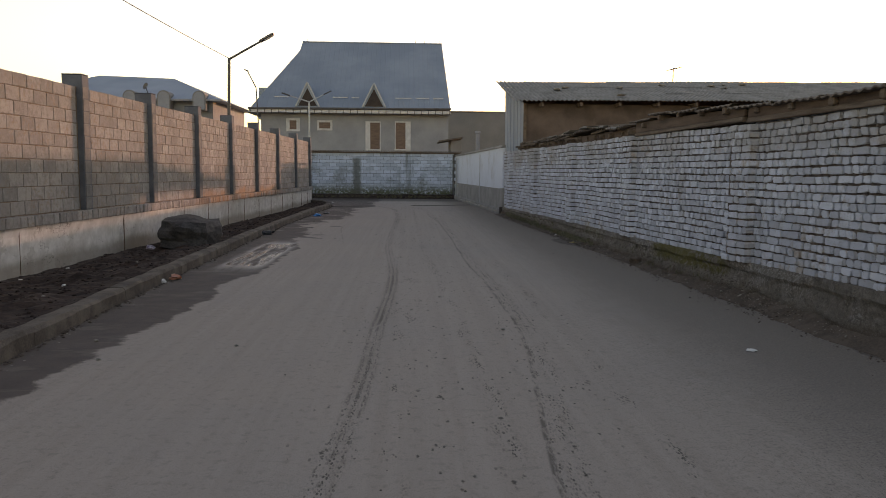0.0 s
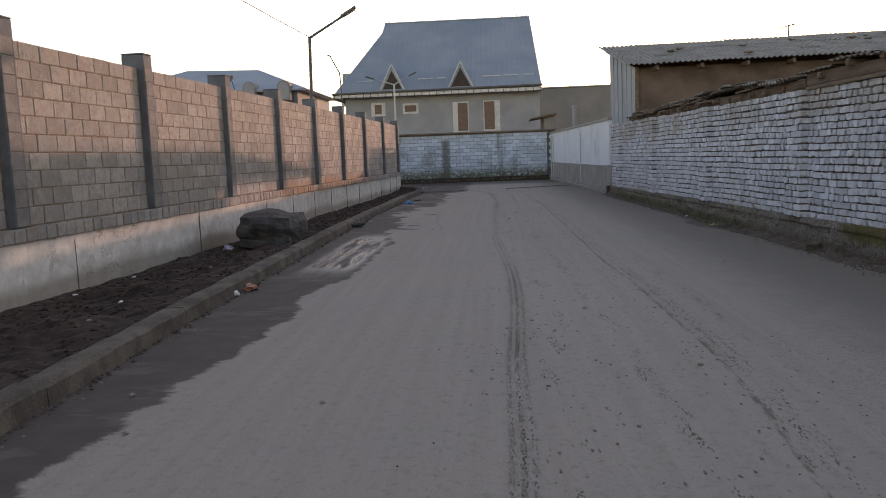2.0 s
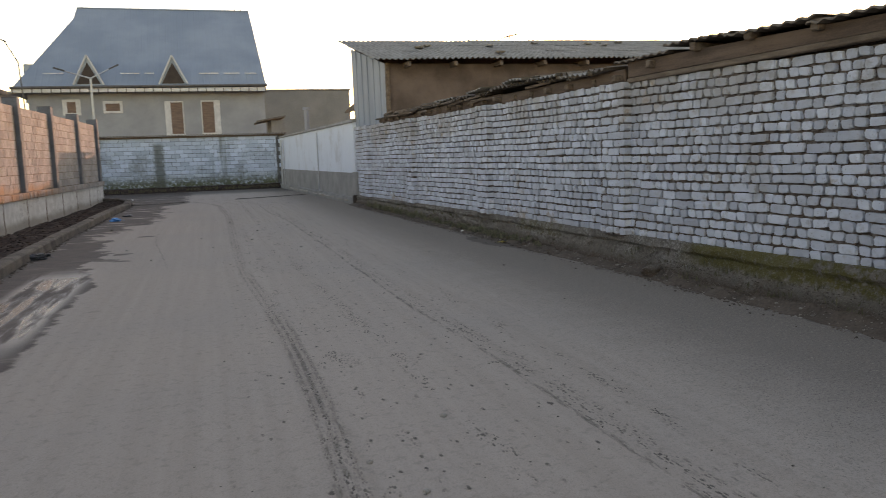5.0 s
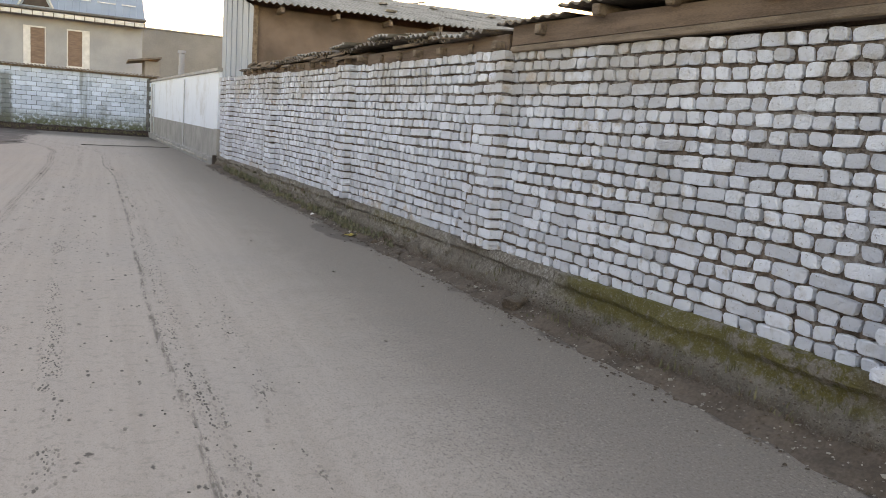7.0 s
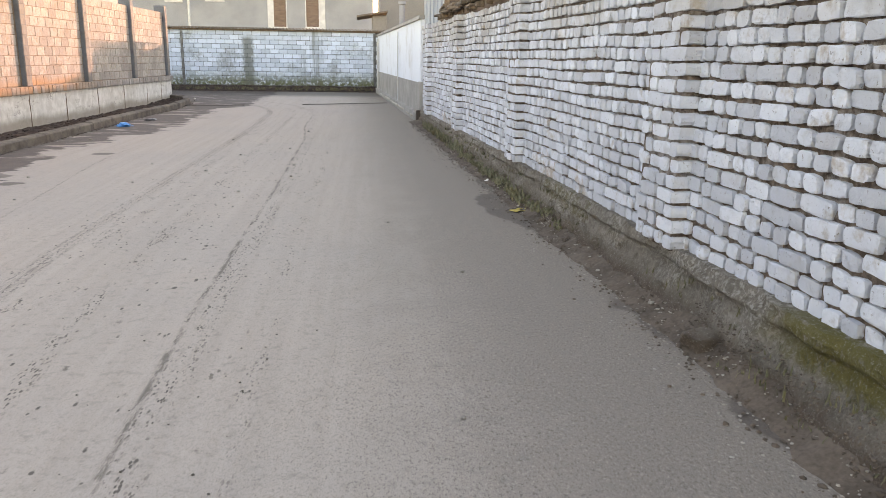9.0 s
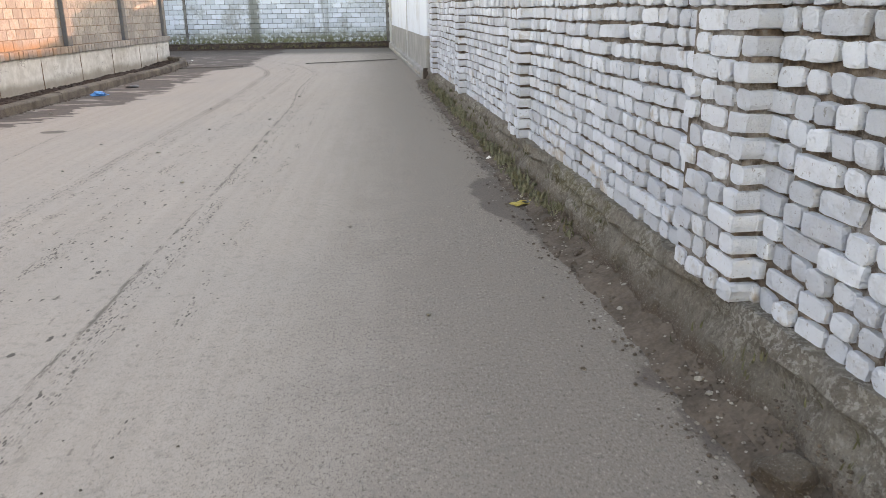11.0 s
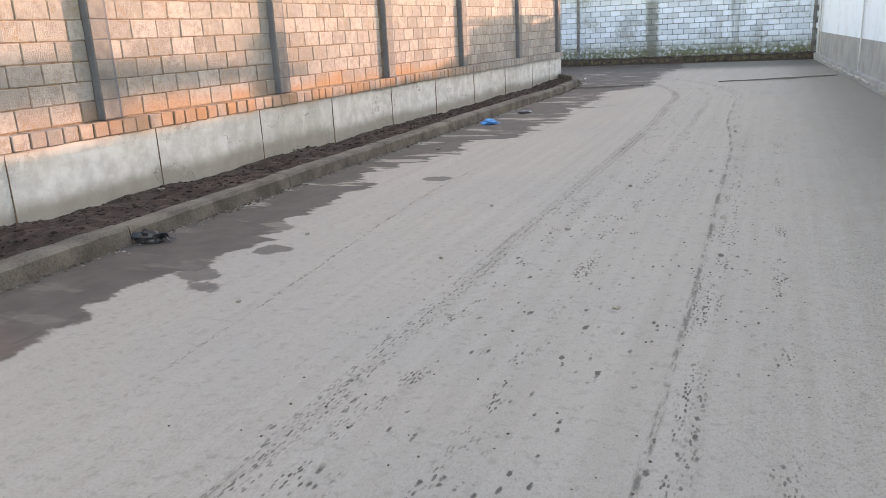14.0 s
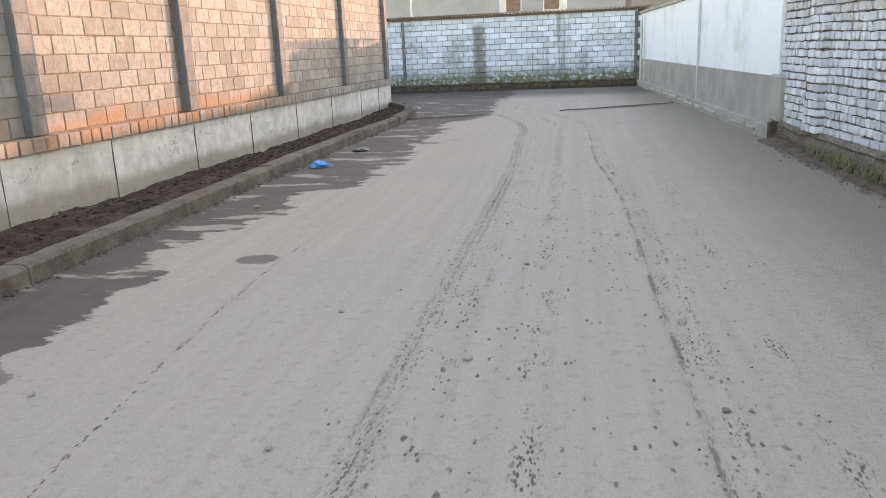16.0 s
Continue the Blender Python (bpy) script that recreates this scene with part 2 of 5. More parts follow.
def make_road():
    k = Mat("dusty_asphalt", 0.9)
    x, y, z = k.xyz()
    big, mid, fine, grit = k.noise(0.35, 4, 0.6), k.noise(3.0, 5, 0.6), k.noise(38, 4, 0.7), k.noise(115, 4, 0.75, (1.25, 0.6, 1))
    streak = k.noise(1.0, 6, 0.65, (8, 0.15, 1))
    c = k.mix(k.ramp(streak, 0.3, 0.7), (0.318, 0.272, 0.232), (0.358, 0.309, 0.267))
    c = k.mix(k.ramp(big, 0.4, 0.7, 0, 0.45), c, (0.29, 0.264, 0.240))
    # darker, more speckled asphalt on the side by the brick wall
    side = k.math("ADD", x, k.math("MULTIPLY", k.math("SUBTRACT", mid, 0.5), 0.7))
    side = k.math("ADD", side, k.math("MULTIPLY", y, 0.02))
    c = k.mix(k.ramp(side, 3.1, 4.5, 0, 0.85), c, (0.187, 0.160, 0.136))
    speck = k.noise(58, 5, 0.8, (1.1, 0.7, 1))
    c = k.mix(k.math("MULTIPLY", k.ramp(speck, 0.55, 0.61), k.ramp(side, 2.4, 4.0, 0.2, 0.9)), c, (0.105, 0.09, 0.076))
    c = k.mix(k.math("MULTIPLY", k.ramp(speck, 0.43, 0.36), k.ramp(side, 2.4, 4.0, 0.1, 0.75)), c, (0.36, 0.32, 0.275))
    c = k.mix(k.math("MULTIPLY", k.ramp(grit, 0.52, 0.66), k.ramp(side, 2.2, 4.2, 0.32, 0.7)), c, (0.12, 0.106, 0.09))
    c = k.mix(k.ramp(grit, 0.45, 0.33, 0, 0.25), c, (0.46, 0.43, 0.385))
    c = k.mix(k.ramp(k.noise(14, 4, 0.7), 0.52, 0.68, 0, 0.4), c, (0.17, 0.158, 0.138))
    c = k.mix(k.ramp(fine, 0.58, 0.75, 0, 0.30), c, (0.40, 0.38, 0.35))

    def along(stops):
        """A line on the plan: x at each y, eased from stop to stop."""
        v = stops[0][1]
        for (y0, x0), (y1, x1) in zip(stops, stops[1:]):
            v = k.math("ADD", v, k.ramp(y, y0, y1, 0.0, x1 - x0))
        return v

    LEFT_RUT = ((3.5, 0.68), (7, 0.80), (11.5, 0.89), (17.5, 0.67), (27, 0.72), (31, 0.60))
    RIGHT_RUT = ((3.5, 1.88), (8.5, 2.24), (11, 2.22), (14.5, 2.12), (18, 2.12), (24, 2.06), (29, 1.82))

    def rut(stops, aside):
        v = k.math("ADD", along(stops), aside)
        bend = k.math("MAXIMUM", k.math("SUBTRACT", y, 31.0), 0.0)
        return k.math("SUBTRACT", v, k.math("MULTIPLY", k.math("MULTIPLY", bend, bend), 0.045))

    tread = k.noise(1.0, 4, 0.75, (30, 5, 1))
    tread2 = k.noise(1.0, 4, 0.7, (5, 1.6, 1))
    chips = k.cells(1.0, (64, 24, 1))
    dirt = 0.0
    wob = k.math("MULTIPLY", k.math("SUBTRACT", k.noise(0.7, 2), 0.5), 0.05)
    for stops, aside, wide, much, gap in ((LEFT_RUT, 0.0, 0.075, 0.44, 0.0), (RIGHT_RUT, -0.02, 0.018, 0.46, 0.0), (RIGHT_RUT, 0.07, 0.09, 0.54, 0.0), (((5, 2.62), (30, 2.56)), 0.0, 0.05, 0.60, 0.0), (((16, -0.26), (22.5, -0.76)), 0.0, 0.014, 0.47, 0.5), (((5, 1.7), (20, 1.36), (30, 1.3)), 0.0, 0.06, 0.57, 0.0), (LEFT_RUT, 0.22, 0.16, 0.64, 0.0)):
        off = k.math("ABSOLUTE", k.math("SUBTRACT", k.math("ADD", x, wob), rut(stops, aside)))
        near = k.ramp(off, wide * 0.4, wide * 1.6, 1, 0)
        if wide in (0.075, 0.09):
            rows = k.math("COSINE", k.math("MULTIPLY", off, 2 * math.pi / (wide * 0.8)))
            near = k.math("MULTIPLY", near, k.ramp(rows, -0.6, 0.5, 0.35, 1.0))
        if gap:
            near = k.math("MULTIPLY", near, k.math("MULTIPLY", k.ramp(y, 16.0, 19.0), k.ramp(y, 24.5, 22.5)))
        lug = k.math("MULTIPLY", k.ramp(k.math("ADD", chips, k.math("MULTIPLY", k.math("SUBTRACT", tread, 0.5), 0.9)), 0.44, 0.30), k.ramp(tread2, much - 0.10, much + 0.0))
        if wide <= 0.020 and not gap:
            lug = k.ramp(k.math("ADD", k.math("MULTIPLY", tread, 0.65), k.math("MULTIPLY", tread2, 0.35)), 0.44, 0.58, 0, 0.8)
        if stops is LEFT_RUT and wide == 0.075:
            lug = k.math("MAXIMUM", lug, k.ramp(k.math("ADD", k.math("MULTIPLY", tread, 0.5), k.math("MULTIPLY", k.noise(1.0, 3, 0.6, (2, 0.35, 1)), 0.5)), 0.46, 0.60, 0, 0.8))
            lug = k.math("MULTIPLY", lug, k.ramp(y, 11, 15, 1.0, 0.9))
        dirt = k.math("MAXIMUM", dirt, k.math("MULTIPLY", near, lug))
    # drops of mud thrown about between the ruts
    zone = k.math("MULTIPLY", k.ramp(x, 0.2, 0.8), k.ramp(x, 2.7, 2.2))
    drop = k.math("MULTIPLY", k.ramp(k.math("ADD", k.cells(4.2, (1.6, 0.7, 1)), k.math("MULTIPLY", k.math("SUBTRACT", k.noise(26, 3), 0.5), 0.35)), 0.125, 0.05), k.ramp(k.noise(1.7, 3), 0.45, 0.55))
    drop2 = k.math("MULTIPLY", k.ramp(k.math("ADD", k.cells(11, (1.5, 0.6, 1)), k.math("MULTIPLY", k.math("SUBTRACT", k.noise(40, 3), 0.5), 0.35)), 0.20, 0.08), k.ramp(k.noise(2.1, 3), 0.46, 0.56))
    drops = k.math("MULTIPLY", k.math("MAXIMUM", drop, drop2), k.math("ADD", zone, 0.12, 0, True))
    dirt = k.math("MAXIMUM", dirt, drops)
    c = k.mix(k.math("MULTIPLY", dirt, 0.92), c, (0.068, 0.060, 0.050))
    # wet margin beside the kerb
    lobes = k.noise(1.0, 4, 0.55, (1.0, 0.55, 1))
    rag = k.noise(1.0, 4, 0.6, (1.2, 3.4, 1))
    loose = k.ramp(y, 16, 21, 0.35, 1.0)
    edge = k.math("ADD", k.math("MULTIPLY", k.math("SUBTRACT", lobes, 0.5), k.math("MULTIPLY", loose, 0.9)), k.math("ADD", k.math("MULTIPLY", k.math("SUBTRACT", rag, 0.5), k.math("MULTIPLY", loose, 1.1)), k.math("MULTIPLY", k.math("SUBTRACT", fine, 0.5), 0.10)))
    margin = along(((3, -1.62), (7.8, -1.47), (10.2, -1.28), (11.1, -1.46), (12.6, -1.18), (16.2, -1.12), (17.6, -1.32), (18.6, -1.45), (19.6, -1.36), (21.4, -1.62), (22.1, -1.46), (22.5, -1.95), (24.6, -1.32), (25.4, -1.6), (26.1, -1.08), (28.2, -1.05), (30.3, -1.2), (33.3, -1.12), (35.2, -0.6)))
    wet_x = k.math("SUBTRACT", k.math("ADD", x, edge), margin)
    wet = k.ramp(wet_x, 0.03, -0.04)
    wet = k.math("MULTIPLY", wet, k.ramp(x, -0.3, -0.55))
    # drier tongues inside it
    wet = k.math("MULTIPLY", wet, k.math("SUBTRACT", 1.0, k.math("MULTIPLY", k.ramp(k.noise(1.0, 4, 0.6, (0.9, 2.6, 1)), 0.56, 0.62), k.ramp(y, 19.5, 22, 0.15, 0.8))))
    spot = k.math("MULTIPLY", k.ramp(k.math("ADD", k.cells(0.9, (1.0, 1.4, 1)), k.math("MULTIPLY", k.math("SUBTRACT", mid, 0.5), 0.45)), 0.19, 0.15), k.math("MULTIPLY", k.ramp(x, -0.4, -0.7), k.ramp(y, 12, 17)))
    wet = k.math("MAXIMUM", wet, k.math("MULTIPLY", spot, 0.8))
    # damp dirt at the foot of the brick wall
    rw = k.math("ADD", k.math("MULTIPLY_ADD", y, 0.0355, -0.54), x)
    damp = k.ramp(k.math("ADD", rw, k.math("MULTIPLY", k.math("SUBTRACT", k.noise(1.0, 5, 0.6, (2.6, 1.5, 1)), 0.5), 0.55)), k.ramp(k.math("ABSOLUTE", k.math("SUBTRACT", y, 17.9)), 0.3, 1.3, 4.56, 4.80), k.ramp(k.math("ABSOLUTE", k.math("SUBTRACT", y, 17.9)), 0.3, 1.3, 4.62, 4.86))
    damp = k.math("MULTIPLY", damp, k.ramp(y, 31, 28))
    wet = k.math("MAXIMUM", wet, k.math("MULTIPLY", damp, 0.7))
    # darker strip of road below the far wall
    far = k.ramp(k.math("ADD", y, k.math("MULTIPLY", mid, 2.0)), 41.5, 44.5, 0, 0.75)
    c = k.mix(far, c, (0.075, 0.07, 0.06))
    c = k.mix(k.math("MULTIPLY", wet, 0.88), c, k.mix(k.ramp(mid, 0.35, 0.65), (0.032, 0.022, 0.0185), (0.060, 0.042, 0.035)))
    pool = k.math("MULTIPLY", k.ramp(k.math("ABSOLUTE", k.math("ADD", x, 1.62)), 0.52, 0.26, 0, 1), k.ramp(k.math("ABSOLUTE", k.math("SUBTRACT", y, 15.2)), 3.2, 1.6, 0, 1))
    pool = k.math("MULTIPLY", pool, k.ramp(k.noise(1.0, 4, 0.6, (5, 0.6, 1)), 0.38, 0.54))
    rough = k.math("SUBTRACT", k.math("SUBTRACT", 0.93, k.math("MULTIPLY", wet, 0.10)), k.math("MULTIPLY", pool, 0.60))
    h = k.math("ADD", k.math("MULTIPLY", fine, 0.5), k.math("ADD", k.math("MULTIPLY", grit, 0.35), k.math("MULTIPLY", dirt, 0.9)))
    h = k.math("ADD", h, k.math("MULTIPLY", speck, k.ramp(side, 2.6, 4.0, 0.0, 0.9)))
    h = k.math("MULTIPLY", h, k.math("SUBTRACT", 1.0, k.math("MULTIPLY", pool, 0.8)))
    return k.done(c, rough, h, 0.4, 0.012)


def make_roof_metal():
    k = Mat("blue_grey_sheet_roof", 0.45, 0.25)
    x, y, z = k.xyz()
    big = k.noise(0.4, 4)
    rib = k.math("FRACT", k.math("MULTIPLY", x, 2.9))
    h = k.ramp(k.math("ABSOLUTE", k.math("SUBTRACT", rib, 0.5)), 0.38, 0.48)
    c = k.mix(k.ramp(big, 0.35, 0.7), (0.22, 0.275, 0.33), (0.28, 0.335, 0.39))
    return k.done(c, None, h, 0.5, 0.03)


BRICK, BLOCK, WHITE_BLOCK, PLINTH, FOOTING, WHITE_RENDER, ROAD, ROOF = make_brick(), make_block(), make_white_block(), make_plinth(), make_footing(), make_white_render(), make_road(), make_roof_metal()
MORTAR = make_mortar()
CEMENT = plain("cement_mortar", (0.12, 0.08, 0.055), (0.25, 0.178, 0.127), 9, 0.95, 0, 0.5)
WHITE_JOINT = plain("limewashed_joint", (0.065, 0.067, 0.067), (0.17, 0.178, 0.182), 5, 0.95, 0, 0.5)
# post grey made darker and bluer, with the near sides' shade in it
POST = plain("shaded_post_concrete", (0.088, 0.098, 0.116), (0.14, 0.153, 0.176), 3, 0.9, 0, 0.4)
KERB = plain("kerb_concrete", (0.056, 0.045, 0.036), (0.16, 0.135, 0.11), 2.5, 0.92, 0, 0.5)
SOIL = plain("dark_soil", (0.019, 0.0112, 0.0088), (0.056, 0.035, 0.0265), 5, 1.0, 0, 1.0, fine=35)
DIRT = plain("brown_dirt", (0.058, 0.044, 0.034), (0.125, 0.097, 0.077), 3, 1.0, 0, 1.0, fine=45)
EARTH = plain("bare_earth", (0.13, 0.105, 0.08), (0.2, 0.165, 0.125), 0.3, 1.0, 0, 0.6, fine=9)
ROCK = plain("dark_rock", (0.03, 0.028, 0.028), (0.085, 0.08, 0.078), 5, 0.9, 0, 1.0, fine=40)
HOUSE_WALL = plain("grey_render", (0.235, 0.25, 0.275), (0.315, 0.33, 0.35), 0.8, 0.9, 0, 0.3, fine=20)
GREY_WALL = plain("drab_wall", (0.20, 0.195, 0.185), (0.26, 0.25, 0.235), 0.5, 0.9, 0, 0.3, fine=10)
TRIM = plain("white_paint", (0.47, 0.48, 0.49), (0.62, 0.625, 0.63), 3, 0.7, 0, 0.2)
SHUTTER = plain("brown_shutter", (0.12, 0.075, 0.055), (0.19, 0.125, 0.095), 3, 0.6, 0, 0.2, (1, 1, 6))
DARK = plain("dark_opening", (0.035, 0.026, 0.022), (0.06, 0.045, 0.038), 3, 0.8)
TIMBER = plain("weathered_timber", (0.085, 0.06, 0.043), (0.19, 0.145, 0.11), 3, 0.9, 0, 0.6, (6, 0.8, 6))
SLATE = plain("asbestos_slate", (0.17, 0.165, 0.15), (0.30, 0.29, 0.27), 2.2, 0.9, 0, 0.6)
OLD_SLATE = plain("dirty_slate", (0.085, 0.068, 0.054), (0.19, 0.162, 0.138), 3, 0.95, 0, 0.8)
SHEET = plain("blue_grey_sheet", (0.25, 0.295, 0.35), (0.33, 0.38, 0.44), 1.5, 0.5, 0.3, 0.2, (1, 1, 0.3))
MUD = plain("clay_plaster", (0.075, 0.055, 0.046), (0.165, 0.123, 0.103), 1.2, 0.95, 0, 0.6)
DADO = plain("grey_dado", (0.21, 0.207, 0.20), (0.32, 0.313, 0.30), 1.6, 0.9, 0, 0.4)
STEEL = plain("painted_steel", (0.09, 0.085, 0.08), (0.15, 0.145, 0.14), 4, 0.6, 0.4, 0.1)
PALE_STEEL = plain("galvanised_steel", (0.40, 0.42, 0.44), (0.52, 0.54, 0.56), 4, 0.5, 0.5, 0.1)
GRASS = plain("dull_grass", (0.07, 0.072, 0.033), (0.16, 0.148, 0.085), 9, 0.9)
WEED = plain("dry_weed", (0.095, 0.10, 0.058), (0.21, 0.20, 0.135), 12, 0.9)
PEBBLE = plain("pebble", (0.14, 0.125, 0.105), (0.34, 0.315, 0.28), 4, 0.9)
CLOD = plain("mud_crumb", (0.05, 0.043, 0.035), (0.11, 0.095, 0.078), 6, 1.0)
BLUE = plain("blue_plastic", (0.01, 0.08, 0.28), (0.03, 0.30, 0.66), 9, 0.35, 0, 0.4)
BLACK = plain("black_plastic", (0.012, 0.013, 0.016), (0.03, 0.032, 0.036), 9, 0.35, 0, 0.4)
RED = plain("red_wrapper", (0.42, 0.09, 0.04), (0.6, 0.4, 0.3), 20, 0.4, 0, 0.3)
YELLOW = plain("yellow_wrapper", (0.30, 0.22, 0.03), (0.5, 0.40, 0.08), 25, 0.5, 0, 0.3)
PAPER = plain("white_paper", (0.6, 0.6, 0.58), (0.8, 0.8, 0.78), 12, 0.7, 0, 0.3)
PURPLE = plain("violet_wrapper", (0.16, 0.13, 0.24), (0.5, 0.48, 0.55), 18, 0.5, 0, 0.3)
FASCIA = plain("brown_board", (0.06, 0.039, 0.029), (0.15, 0.103, 0.076), 2, 0.9, 0, 0.6, (5, 0.6, 5))
FACING = plain("grey_block_slip", (0.135, 0.13, 0.128), (0.215, 0.203, 0.195), 6, 0.95, 0, 0.6)
WIRE = plain("black_cable", (0.02, 0.02, 0.02), (0.04, 0.04, 0.04), 8, 0.6)
BRASS_LAMP = plain("lamp_housing", (0.08, 0.075, 0.07), (0.13, 0.125, 0.12), 6, 0.5, 0.4, 0.1)


# ---- building words ----
def thing(name, bm, material, label="", category="", kind="", group=""):
    me = bpy.data.meshes.new(name)
    bm.to_mesh(me)
    bm.free()
    me.materials.append(material)
    return tagged(new(name, me), label, category, group, kind)


def part(name, bm, material, parent, label=""):
    ob = thing(name, bm, material, label)
    ob.parent = parent
    return ob


def base(name, m=None, label="", category="", kind="", group=""):
    ob = tagged(new(name), label, category, group, kind)
    ob.empty_display_size = 0.2
    if m is not None:
        ob.matrix_basis = m
    return ob


def box(x0, x1, y0, y1, z0, z1, m=None, bevel=0.0, bm=None, jag=0.0):
    bm = bm or bmesh.new()
    vs = [bm.verts.new((x, y, z)) for x in (x0, x1) for y in (y0, y1) for z in (z0, z1)]
    if jag:
        for v in vs:
            v.co += Vector([random.uniform(-jag, jag) for _ in range(3)])
    fs = [bm.faces.new([vs[i] for i in q]) for q in ((0, 1, 3, 2), (4, 6, 7, 5), (0, 4, 5, 1), (2, 3, 7, 6), (0, 2, 6, 4), (1, 5, 7, 3))]
    if bevel:
        es = {e for f in fs for e in f.edges}
        out = bmesh.ops.bevel(bm, geom=list(es), offset=bevel, segments=1, affect="EDGES", profile=0.5)
        vs = list({v for f in out["faces"] for v in f.verts} | {v for f in fs if f.is_valid for v in f.verts})
    if m is not None:
        bmesh.ops.transform(bm, matrix=m, verts=vs)
    return bm


def poly(points, bm=None):
    bm = bm or bmesh.new()
    bm.faces.new([bm.verts.new(p) for p in points])
    return bm


def prism(outline, depth, bm=None):
    """A solid between an outline and the same outline moved by depth."""
    bm = bm or bmesh.new()
    d = Vector(depth)
    a = [bm.verts.new(p) for p in outline]
    b = [bm.verts.new(Vector(p) + d) for p in outline]
    bm.faces.new(a)
    bm.faces.new(b[::-1])
    for i in range(len(a)):
        j = (i + 1) % len(a)
        bm.faces.new((a[j], a[i], b[i], b[j]))
    bmesh.ops.recalc_face_normals(bm, faces=bm.faces)
    return bm


def rod(p, q, r0, r1=None, n=8, bm=None):
    bm = bm or bmesh.new()
    p, q = Vector(p), Vector(q)
    d = q - p
    m = Matrix.Translation((p + q) / 2) @ d.to_track_quat("Z", "Y").to_matrix().to_4x4()
    bmesh.ops.create_cone(bm, cap_ends=True, segments=n, radius1=r0, radius2=r0 if r1 is None else r1, depth=d.length, matrix=m)
    return bm


def lump(size, rough, seed, squash=0.6, levels=2):
    bm = bmesh.new()
    bmesh.ops.create_icosphere(bm, subdivisions=levels, radius=1.0)
    for v in bm.verts:
        n = noise.noise(v.co * 1.3 + Vector((seed * 7.1, seed, 3))) + 0.5 * noise.noise(v.co * 3.1 + Vector((seed, 5, seed)))
        v.co *= 1 + rough * n
        v.co = Vector((v.co.x * size, v.co.y * size, max(v.co.z, -0.55) * size * squash))
    low = min(v.co.z for v in bm.verts)
    for v in bm.verts:
        v.co.z -= low
    return bm


def corrugated(wide, long, pitch, amp, m, thick=0.007, per=6, rows=2, warp=0.0, seed=0.0):
    """A corrugated sheet with thickness: waves across x, running down y."""
    bm = bmesh.new()
    n = max(2, round(wide / pitch * per))
    for side in (0, 1):
        grid = [[bm.verts.new((wide * i / n, long * j / rows, amp * math.sin(2 * math.pi * wide * i / n / pitch) - side * thick + warp * noise.noise((wide * i / n * 2 + seed, j * 0.9, seed)))) for i in range(n + 1)] for j in range(rows + 1)]
        for j in range(rows):
            for i in range(n):
                q = (grid[j][i], grid[j][i + 1], grid[j + 1][i + 1], grid[j + 1][i])
                bm.faces.new(q if not side else q[::-1])
        if side:
            for j, s in ((0, 1), (rows, -1)):
                for i in range(n):
                    q = (top[j][i], grid[j][i], grid[j][i + 1], top[j][i + 1])
                    bm.faces.new(q if s > 0 else q[::-1])
        top = grid
    bmesh.ops.transform(bm, matrix=m, verts=bm.verts)
    return bm


class Line:
    """A wall's line on the plan: s metres along it, d metres to the right of it."""

    def __init__(self, p, q):
        self.p = Vector((*p, 0))
        self.u = Vector((q[0] - p[0], q[1] - p[1], 0)).normalized()
        self.n = Vector((self.u.y, -self.u.x, 0))
        self.m = Matrix(((self.n.x, self.u.x, 0, p[0]), (self.n.y, self.u.y, 0, p[1]), (0, 0, 1, 0), (0, 0, 0, 1)))

    def at_y(self, y):
        return (y - self.p.y) / self.u.y

    def place(self, d, s, z=0.0):
        return self.m @ Vector((d, s, z))


def chamfer(sx, sy, sz, c, seed, jag):
    """Points and faces of a worn block: a box with cut edges, each corner a little off. Its middle is the origin."""
    rnd = random.Random(seed)
    pts, index = [], {}
    for x in (-1, 1):
        for y in (-1, 1):
            for z in (-1, 1):
                j = [rnd.uniform(-jag, jag) for _ in range(3)]
                for axis in range(3):
                    cut = [c * rnd.uniform(0.6, 1.4)] * 3
                    cut[axis] = 0
                    index[x, y, z, axis] = len(pts)
                    pts.append((x * (sx / 2 - cut[0]) + j[0], y * (sy / 2 - cut[1]) + j[1], z * (sz / 2 - cut[2]) + j[2]))
    faces = []
    for axis in range(3):
        o = [a for a in range(3) if a != axis]
        for s in (-1, 1):
            q = []
            for a, b in ((-1, -1), (1, -1), (1, 1), (-1, 1)):
                key = [0, 0, 0]
                key[axis], key[o[0]], key[o[1]] = s, a, b
                q.append(index[(*key, axis)])
            faces.append(q)
    for axis in range(3):
        o = [a for a in range(3) if a != axis]
        for a in (-1, 1):
            for b in (-1, 1):
                k0, k1 = [0, 0, 0], [0, 0, 0]
                k0[axis], k1[axis] = -1, 1
                k0[o[0]] = k1[o[0]] = a
                k0[o[1]] = k1[o[1]] = b
                faces.append([index[(*k0, o[0])], index[(*k1, o[0])], index[(*k1, o[1])], index[(*k0, o[1])]])
    for x in (-1, 1):
        for y in (-1, 1):
            for z in (-1, 1):
                faces.append([index[x, y, z, 0], index[x, y, z, 1], index[x, y, z, 2]])
    fixed = []
    for f in faces:
        a, b, c2 = (Vector(pts[i]) for i in f[:3])
        mid = sum((Vector(pts[i]) for i in f), Vector()) / len(f)
        fixed.append(f if (b - a).cross(c2 - a).dot(mid) > 0 else f[::-1])
    return pts, fixed


